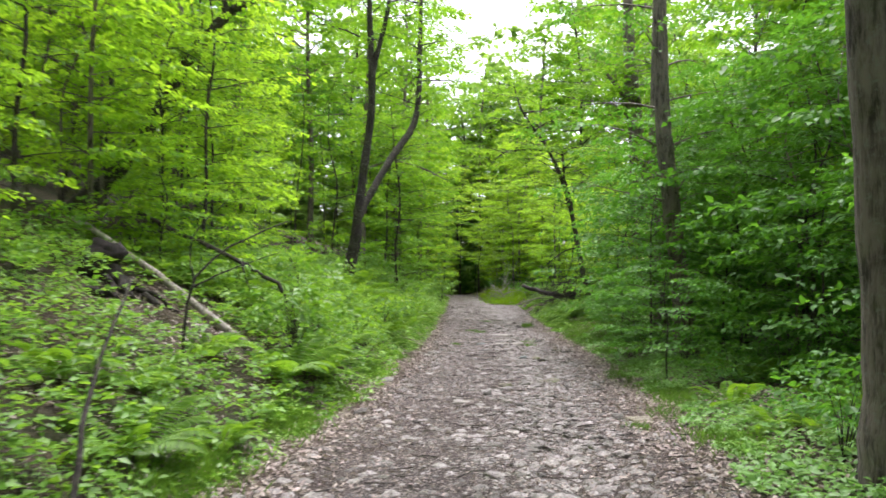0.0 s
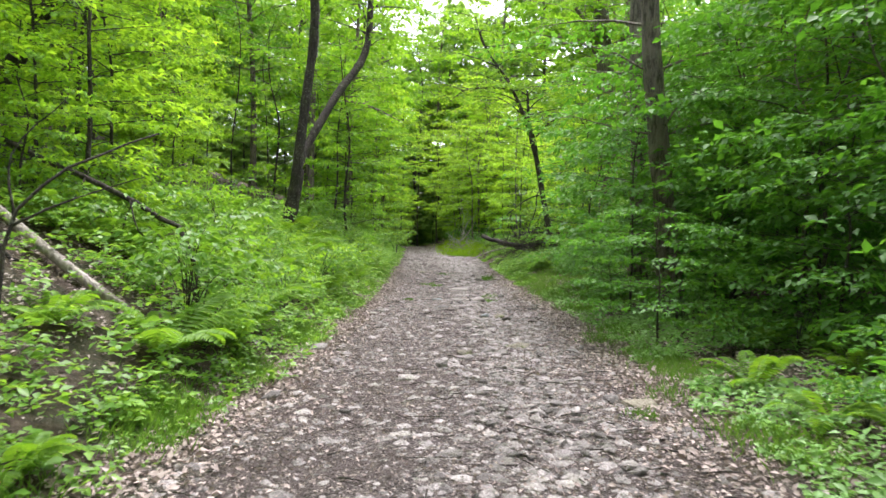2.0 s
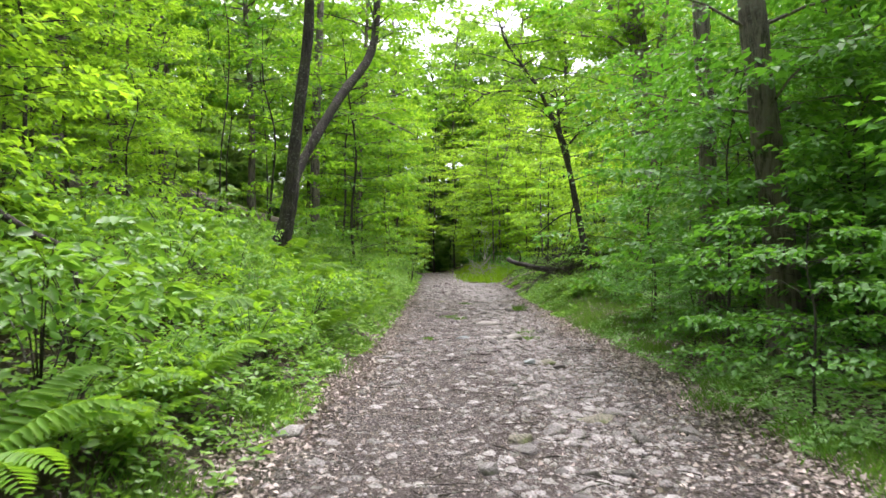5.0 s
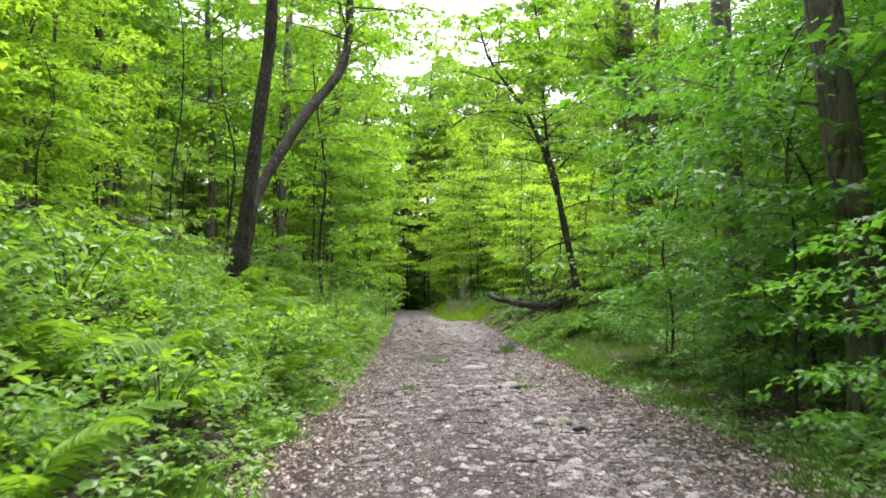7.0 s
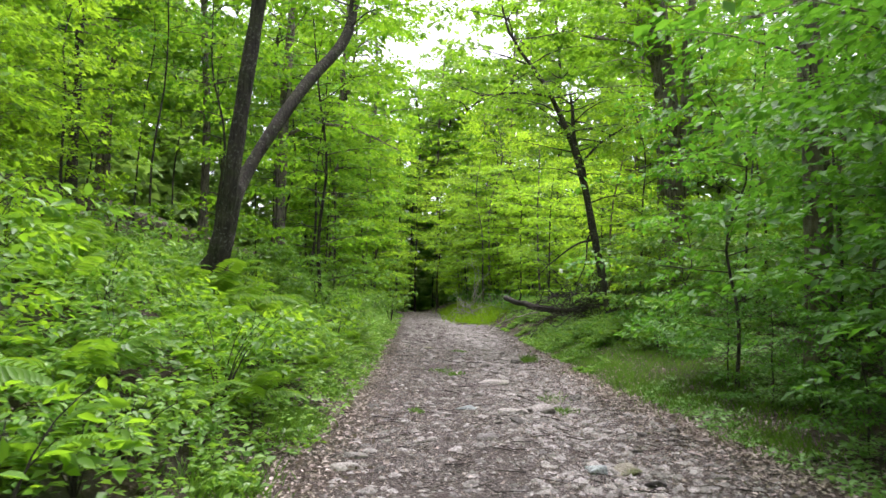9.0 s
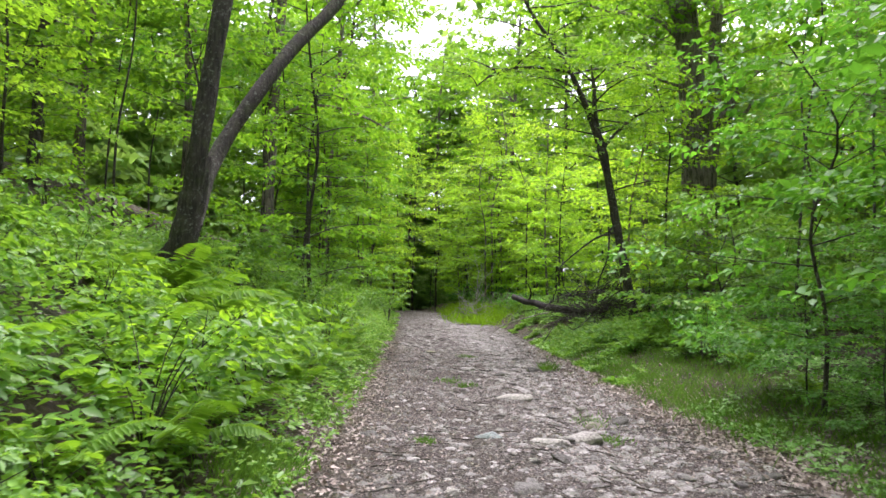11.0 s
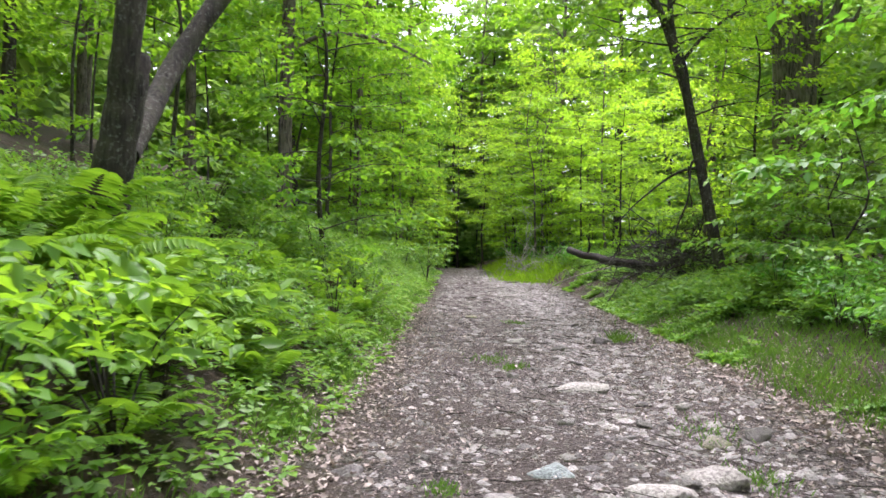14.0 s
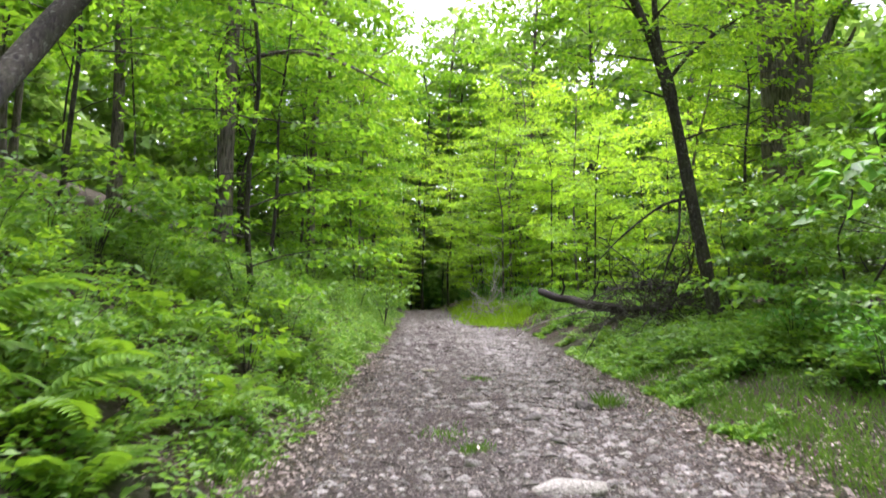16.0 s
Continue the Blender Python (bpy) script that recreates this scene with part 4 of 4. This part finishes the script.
def litter(name, n, rows, label, seed, size=0.085):
    rng = np.random.default_rng(seed)
    side, mean, dev, y_low, y_high = np.array(rows, float)[rng.integers(0, len(rows), n)].T
    y = y_low + (y_high - y_low) * rng.random(n) ** 1.3
    x = mid_line(y) + side * (half_width(y) + mean + rng.normal(0, 1, n) * dev)
    P = np.stack([x, y, land(x, y) + rng.uniform(0.004, 0.03, n)], -1)
    D = rng.normal(0, 1, (n, 3)) * [1, 1, 0.35]
    N = rng.normal(0, 0.55, (n, 3)) + [0, 0, 1]
    L = rng.uniform(0.35, 1.0, n) * size
    return tagged(new(name, leaf_cloud(name, P, D, N, L, L * rng.uniform(0.3, 0.7, n), DRY_LEAF)), label, "leaf litter", "", "stuff")


litter("leaf_litter", 48000, [(-1, -0.15, 0.28, 2, 30), (1, -0.2, 0.32, 2, 34), (1, 0.4, 0.8, 3, 30), (-1, 0.9, 1.2, 3, 30), (1, 0.7, 0.9, 3, 16), (1, -0.1, 0.3, 10, 24), (1, 1.2, 1.0, 3, 14), (-1, -0.05, 0.2, 3, 14), (1, 0.0, 0.4, 14, 36), (1, 0.1, 0.5, 20, 36), (-1, -0.1, 0.25, 14, 36), (-1, 2.2, 0.8, 6, 13)], "pale brown fallen leaves along the track's margins", 121)
litter("track_leaves", 40000, [(1, -2.2, 1.2, -2, 34), (1, -1.2, 0.7, 2, 34), (-1, -0.8, 0.6, 2, 34)], "scattered crumbled brown leaves on the gravel", 122, 0.042)

# ---- dead wood ----


def dead_wood(name, stems, mat, label, category, sides=8, crook=0.04):
    """A bare piece of wood; its side twigs are parts of it."""
    rng = np.random.default_rng(len(label))
    root = None
    for pts, r0, r1 in stems:
        p = smooth_path(pts, 9)
        p[1:-1] += rng.normal(0, crook, (7, 3)) * min(1, r0 * 12)
        me = Tubes().add(np.vstack([p[:1], p, p[-1:]]), [0.001, *np.linspace(r0, r1, 9), 0.001], sides).mesh(name, mat)
        if root is None:
            root = tagged(new(name, me), label, category)
        else:
            child("side_branch", me, root)
    return root


def on_land(x, y, h):
    return (x, y, float(land(x, y)) + h)


dead_wood("fallen_branch", [([(-2.6, 10.5, float(land(-2.6, 10.5)) + 0.07), (-3.52, 10.7, 1.12), (-3.97, 10.95, 1.37), (-4.84, 11.4, 1.86), (-6.04, 12.0, 2.48)], 0.062, 0.05)], BARK_PALE, "pale barkless fallen branch lying down the bank", "branch", 8, 0.01)
dead_wood("dead_branch", [([on_land(-3.0, 8.6, -0.02), (-2.95, 8.7, 1.45), (-2.5, 8.9, 1.95), (-1.95, 9.2, 2.25)], 0.022, 0.008), ([(-2.95, 8.7, 1.4), (-2.6, 8.8, 1.6), (-2.0, 9.0, 1.85)], 0.014, 0.004),
                          ([(-2.95, 8.75, 1.45), (-3.0, 8.8, 2.0), (-2.6, 8.9, 2.5)], 0.014, 0.004)], BARK_DARK, "bare dark dead branch sticking out of the bank", "branch", 5)
dead_wood("dark_fallen_limb", [([on_land(-2.5, 12.9, 0.03), (-2.8, 12.87, 1.39), (-3.15, 12.87, 1.58), (-3.77, 12.87, 1.96), (-4.38, 12.87, 2.19), (-5.35, 12.87, 2.65)], 0.03, 0.045),
                               ([(-3.5, 12.85, 1.8), (-3.3, 12.6, 1.4), (-2.95, 12.4, 1.15)], 0.014, 0.006), ([(-4.1, 12.85, 2.1), (-4.2, 12.6, 1.6), (-3.9, 12.4, 1.2)], 0.014, 0.006)], BARK_DARK, "thin dark limb with bare twigs lying on the bank", "branch")
dead_wood("slim_fallen_stick", [([on_land(-2.15, 4.3, 0.02), (-2.3, 4.9, 0.75), (-2.4, 5.7, 1.5)], 0.025, 0.01)], BARK_DARK, "thin dark stick leaning in the bank's plants", "branch", 5)
dead_wood("rotten_stump", [([on_land(-4.8, 10.3, -0.1), on_land(-4.75, 10.3, 0.25), on_land(-4.7, 10.3, 0.5)], 0.33, 0.2), ([on_land(-4.7, 10.25, 0.0), on_land(-4.4, 10.0, 0.1), on_land(-4.1, 9.8, 0.02)], 0.13, 0.05)],
          ROTTEN, "dark rotten stump half buried in the bank", "stump", 10)
for k, (x, y, a, ln) in enumerate(((-4.5, 10.0, 0.4, 0.9), (-4.2, 9.5, 2.2, 0.7), (-4.9, 10.0, 1.1, 0.8), (-3.9, 10.1, 2.8, 0.6), (-4.5, 9.3, 0.1, 0.5))):
    u, v = x + ln * math.cos(a), y + ln * math.sin(a)
    dead_wood("rotten_root", [([on_land(x, y, -0.02), on_land((x + u) / 2, (y + v) / 2, 0.09), on_land(u, v, 0.02)], 0.05 + 0.008 * k, 0.02)], ROTTEN, "dark rotten root lying beside the stump", "root", 7)
dead_wood("fallen_log", [([(4.32, 39.5, 1.52), (4.88, 38.3, 1.29), (5.41, 37.0, 1.1), (6.4, 36.1, 1.1), (7.3, 35.4, float(land(7.3, 35.4)) + 0.1)], 0.1, 0.14), ([(4.7, 38.7, 1.36), (4.75, 38.5, 1.65), (4.6, 38.3, 1.95)], 0.035, 0.012), ([(5.1, 37.8, 1.2), (5.35, 37.6, 1.55), (5.4, 37.4, 2.0)], 0.03, 0.01)], ROTTEN, "dark rotting log propped on the verge", "log", 10)
dead_wood("thin_root", [([on_land(1.0, 45.2, -0.02), on_land(1.5, 45.4, 0.03), on_land(2.1, 45.3, -0.02)], 0.035, 0.02)], BARK, "thin weathered root crossing the gravel track", "root", 6)
dead_wood("thin_root", [([on_land(2.9, 45.9, -0.02), on_land(3.5, 46.0, 0.04), on_land(4.3, 45.8, 0.0)], 0.045, 0.02)], BARK, "thin weathered root crossing the gravel track", "root", 6)
dead_wood("thin_dead_branch", [([on_land(3.9, 41.2, 0.03), (4.3, 41.0, 0.5), (4.9, 40.6, 0.75), (5.7, 40.0, 1.0)], 0.012, 0.03), ([(4.6, 40.8, 0.62), (4.4, 40.4, 0.9), (4.1, 40.2, 0.75)], 0.014, 0.006)], BARK_PALE, "thin bleached branch lying out over the track's edge", "branch", 5)
rb = np.random.default_rng(131)
pile = tagged(new("brush_pile"), "heap of dark bare brushwood beside the track", "brush pile")
pile.matrix_basis = Matrix.Translation((6.6, 35.8, float(land(6.6, 35.8))))
stick_meshes = []
for s in range(5):
    q = [(0, 0, 0)]
    for _ in range(4):
        q.append(tuple(np.array(q[-1]) + [0.36, *rb.normal(0, 0.09, 2)]))
    tb = Tubes().add(smooth_path(q, 8), np.linspace(0.015, 0.004, 8), 5)
    for k in (1, 2, 3):
        b = np.array(q[k])
        tb.add([b, b + [0.25, *rb.normal(0, 0.2, 2)], b + [0.5, *rb.normal(0, 0.35, 2)]], [0.01, 0.007, 0.003], 3)
    stick_meshes.append(tb.mesh("stick", BARK_DARK))
for i in range(190):
    st = child("stick", stick_meshes[i % 5], pile)
    h = abs(rb.normal(0.25, 0.4))
    k = rb.uniform(0.6, 1.25)
    st.matrix_basis = Matrix.LocRotScale((rb.normal(-0.2, 0.55), rb.normal(0, 0.7), h), Euler((rb.uniform(0, 6), rb.normal(0, 0.4), rb.uniform(0, 6.28))), (k, k, k))
heap = tagged(new("branch_heap"), "heap of pale broken branches on the grassy verge", "brush pile")
heap.matrix_basis = Matrix.Translation((4.35, 48.0, float(land(4.35, 48.0)))) @ Matrix.Diagonal((0.75, 0.75, 1.2, 1))
pale_stick = stick_meshes[0].copy()
pale_stick.materials.clear()
pale_stick.materials.append(BARK_PALE)
for i in range(36):
    st = child("stick", pale_stick, heap)
    k = rb.uniform(0.8, 1.6)
    st.matrix_basis = Matrix.LocRotScale((rb.normal(-0.3, 0.7), rb.normal(0, 1.0), abs(rb.normal(0.25, 0.35))), Euler((rb.uniform(0, 6), rb.normal(0, 0.5), rb.uniform(0, 6.28))), (k, k, k * 1.3))

# ---- stones ----


def rock_data(seed):
    """A worn, angular stone of about unit size, with bevelled facets."""
    rng = np.random.default_rng(seed)
    bm = bmesh.new()
    for d in unit(rng.normal(0, 1, (13, 3))):
        r = 0.5 / (np.sum(np.abs(d) ** 5.0) ** (1 / 5.0)) * rng.uniform(0.74, 1.04)
        bm.verts.new(d * r)
    bmesh.ops.convex_hull(bm, input=bm.verts)
    for v in [v for v in bm.verts if not v.link_faces]:
        bm.verts.remove(v)
    bmesh.ops.bevel(bm, geom=list(bm.edges), offset=0.022, segments=1, affect="EDGES", clamp_overlap=True)
    bmesh.ops.triangulate(bm, faces=list(bm.faces))
    bm.verts.ensure_lookup_table()
    bm.verts.index_update()
    co = np.array([v.co for v in bm.verts])
    fa = np.array([[v.index for v in f.verts] for f in bm.faces])
    bm.free()
    return co, fa


ROCKS = [rock_data(s) for s in range(141, 149)]


def rock(x, y, w, d, h, mat, label, turn, k):
    me = mesh_of("rock", ROCKS[k][0] * [w, d, h], ROCKS[k][1], mat)
    ob = tagged(new("rock", me), label, "rock", "rocks in the track")
    ob.matrix_basis = pose(x, y, float(land(x, y)) - h * 0.02, 4, -3, turn)


rock(2.25, 22.2, 0.56, 0.42, 0.3, STONE_PALE, "pale worn rock bedded in the gravel", 10, 0)
rock(1.78, 21.8, 0.56, 0.36, 0.16, STONE_PALE, "flat pale stone bedded in the gravel", -15, 1)
rock(1.25, 22.3, 0.38, 0.4, 0.12, STONE_BLUE, "flat blue-grey stone bedded in the gravel", 40, 2)
rock(1.96, 25.4, 0.72, 0.4, 0.16, STONE_PALE, "long flat pale stone bedded in the gravel", -8, 7)
rock(2.72, 23.25, 0.36, 0.3, 0.14, STONE_MOSS, "mossy stone bedded in the gravel", 60, 2)
rock(2.95, 24.7, 0.34, 0.28, 0.14, STONE_PALE, "pale flat stone beside a mossy patch", 30, 4)
rock(3.1, 29.35, 0.42, 0.34, 0.24, STONE, "grey slanting stone beside a grass tuft", 30, 3)
rock(2.22, 28.4, 0.3, 0.26, 0.2, STONE, "rounded grey stone bedded in the gravel", 0, 5)
rock(1.67, 29.2, 0.44, 0.34, 0.14, STONE, "flat grey stone bedded in the gravel", 15, 1)
rock(1.9, 30.7, 0.34, 0.28, 0.12, STONE, "flat grey stone bedded in the gravel", 70, 6)
rock(1.08, 33.1, 0.34, 0.3, 0.12, STONE_MOSS, "flat mossy stone bedded in the gravel", 25, 7)
rock(-0.19, 22.2, 0.28, 0.22, 0.14, STONE, "small grey stone bedded in the gravel", 12, 2)
rock(0.8, 21.75, 0.32, 0.24, 0.12, STONE, "small flat stone bedded in the gravel", 50, 3)
rock(0.3, 21.0, 0.3, 0.24, 0.1, STONE, "small flat stone bedded in the gravel", 80, 4)
rock(0.31, 11.3, 0.38, 0.28, 0.1, STONE_PALE, "flat pale stone bedded in the gravel", 5, 3)
rock(0.77, 12.15, 0.32, 0.26, 0.22, STONE, "brown wedge-shaped stone bedded in the gravel", 80, 4)
rock(1.14, 13.05, 0.34, 0.26, 0.16, STONE_MOSS, "mossy dark stone bedded in the gravel", 20, 1)
rock(2.04, 13.95, 0.52, 0.32, 0.2, STONE_MOSS, "broad mossy stone bedded in the gravel", 5, 2)
rock(1.5, 13.4, 0.3, 0.26, 0.2, STONE, "rounded grey stone bedded in the gravel", 30, 5)
rock(1.7, 13.3, 0.28, 0.24, 0.18, STONE, "rounded grey stone bedded in the gravel", 70, 0)
rock(2.77, 13.2, 0.3, 0.26, 0.16, STONE, "grey stone bedded at the track's edge", 45, 6)
rock(2.66, 9.85, 0.44, 0.28, 0.2, STONE_MOSS, "yellowish mossy rock at the track's edge", 15, 6)
rock(2.4, 10.05, 0.26, 0.22, 0.18, STONE, "grey stone beside a mossy rock", 40, 7)
rock(0.23, 8.7, 0.26, 0.2, 0.1, STONE_PALE, "small pale stone bedded in the gravel", 10, 0)
rock(-1.08, 10.05, 0.24, 0.24, 0.2, STONE, "dark grey stone at the bank's foot", 0, 5)
rock(-0.99, 13.3, 0.4, 0.34, 0.26, STONE, "grey stone in the undergrowth at the bank's foot", 0, 5)
rock(-0.32, 18.35, 0.36, 0.26, 0.12, STONE_PALE, "flat pale stone bedded in the gravel", 12, 1)
rock(-0.25, 18.85, 0.3, 0.24, 0.12, STONE, "flat grey stone bedded in the gravel", 33, 3)
rock(0.6, 19.9, 0.3, 0.24, 0.12, STONE_PALE, "flat pale stone bedded in the gravel", 63, 4)
rock(1.17, 19.9, 0.36, 0.3, 0.14, STONE, "flat grey stone bedded in the gravel", 21, 7)
rock(1.79, 21.0, 0.34, 0.26, 0.12, STONE, "flat grey stone bedded in the gravel", 110, 2)
rock(2.06, 18.4, 0.42, 0.34, 0.22, STONE_BLUE, "blue-grey tilted stone beside a mossy rock", 70, 4)
rock(2.3, 18.4, 0.44, 0.34, 0.22, STONE_MOSS, "mossy pale rock bedded in the gravel", 20, 5)

rk = np.random.default_rng(151)
STONE_MESHES = [mesh_of("stone", ROCKS[k][0] * [1.15, 0.9, 0.42], ROCKS[k][1], STONE) for k in range(8)]


def stone_places(rng, n):
    out = []
    while len(out) < n:
        y = 3.2 + 29 * rng.random() ** 1.1
        u = rng.normal(0.75, 0.5) if rng.random() < 0.55 else rng.uniform(-1.7, 1.9)
        if abs(u) < half_width(y) - 0.25:
            out.append((float(mid_line(y)) + u, y))
    return out


cobbles = [(rk.uniform(0.95, 1.98) + 0.04 * rk.normal(), rk.uniform(8.0, 11.3)) for _ in range(125)]
for i, (x, y) in enumerate(cobbles + stone_places(rk, 175)):
    st = child("stone", STONE_MESHES[i % 8], ground)
    k = rk.uniform(0.08, 0.17) if i < 125 else 0.07 + 0.19 * rk.random() ** 2.2
    st.matrix_basis = Matrix.LocRotScale((x, y, float(land(x, y)) + k * 0.03), Euler((rk.normal(0, 0.15), rk.normal(0, 0.15), rk.uniform(0, 6.28))), (k, k * rk.uniform(0.7, 1.2), k))


def pebbles(name, n, seed, size, label, start=2.5, reach=60, bias=1.9, flat=1.0):
    """Small stones, joined: low lumps of eight faces."""
    rng = np.random.default_rng(seed)
    y = start + reach * rng.random(n) ** bias
    u = np.where(rng.random(n) < 0.45, rng.normal(0.7, 0.45, n), rng.uniform(-1.95, 2.1, n))
    x = mid_line(y) + u
    s = size * (0.4 + 1.6 * rng.random(n) ** 3)
    base = np.array([(1, 0, 0), (0.3, 0.9, 0.1), (-0.8, 0.5, 0), (-0.7, -0.6, 0.1), (0.35, -0.85, 0), (0.3, 0.3, 0.4), (-0.3, -0.15, 0.42)])
    tri = np.array([(0, 1, 5), (1, 2, 5), (2, 6, 5), (2, 3, 6), (3, 4, 6), (4, 5, 6), (4, 0, 5)])
    a = rng.uniform(0, 6.28, n)
    B = base[None] * rng.uniform(0.6, 1.3, (n, 7, 3)) * [1, 1, flat]
    X = B[..., 0] * np.cos(a)[:, None] - B[..., 1] * np.sin(a)[:, None]
    Y = B[..., 0] * np.sin(a)[:, None] + B[..., 1] * np.cos(a)[:, None]
    V = np.stack([x[:, None] + X * s[:, None], y[:, None] + Y * s[:, None], land(x, y)[:, None] - 0.004 + B[..., 2] * s[:, None]], -1)
    F = (tri[None] + np.arange(n)[:, None, None] * 7).reshape(-1, 3)
    return tagged(new(name, mesh_of(name, V, F, STONE)), label, "gravel", "", "stuff")


pebbles("gravel_chips", 26000, 161, 0.023, "grey and brown gravel scattered on the track", -2.5, 62, 1.7)
pebbles("gravel_pebbles", 6500, 162, 0.05, "larger grey pebbles bedded in the track")
pebbles("bedded_slabs", 4000, 163, 0.05, "flat grey stones bedded along the track", 5, 48, 1.0, 0.75)
pebbles("broken_stone", 11000, 164, 0.026, "small broken grey stone littering the track", 12, 36, 1.0, 1.3)


def twigs(name, n, seed, label):
    """Short dry twigs lying on the track and its margins."""
    rng = np.random.default_rng(seed)
    tb = Tubes()
    for _ in range(n):
        y = 3.5 + 40 * rng.random()
        x = float(mid_line(y)) + rng.uniform(-2.3, 2.6)
        a, ln = rng.uniform(0, 6.28), rng.uniform(0.08, 0.4)
        d = np.array([math.cos(a), math.sin(a)]) * ln
        q = [(x, y), (x + d[0] * 0.5 + rng.normal(0, 0.02), y + d[1] * 0.5 + rng.normal(0, 0.02)), (x + d[0], y + d[1])]
        tb.add([(u, v, float(land(u, v)) + 0.012 + rng.uniform(0, 0.02)) for u, v in q], np.array([1, 0.8, 0.4]) * rng.uniform(0.003, 0.008), 4)
    return tagged(new(name, tb.mesh(name, BARK_DARK)), label, "twigs", "", "stuff")


twigs("track_twigs", 1100, 171, "short dark dry twigs scattered on the track")
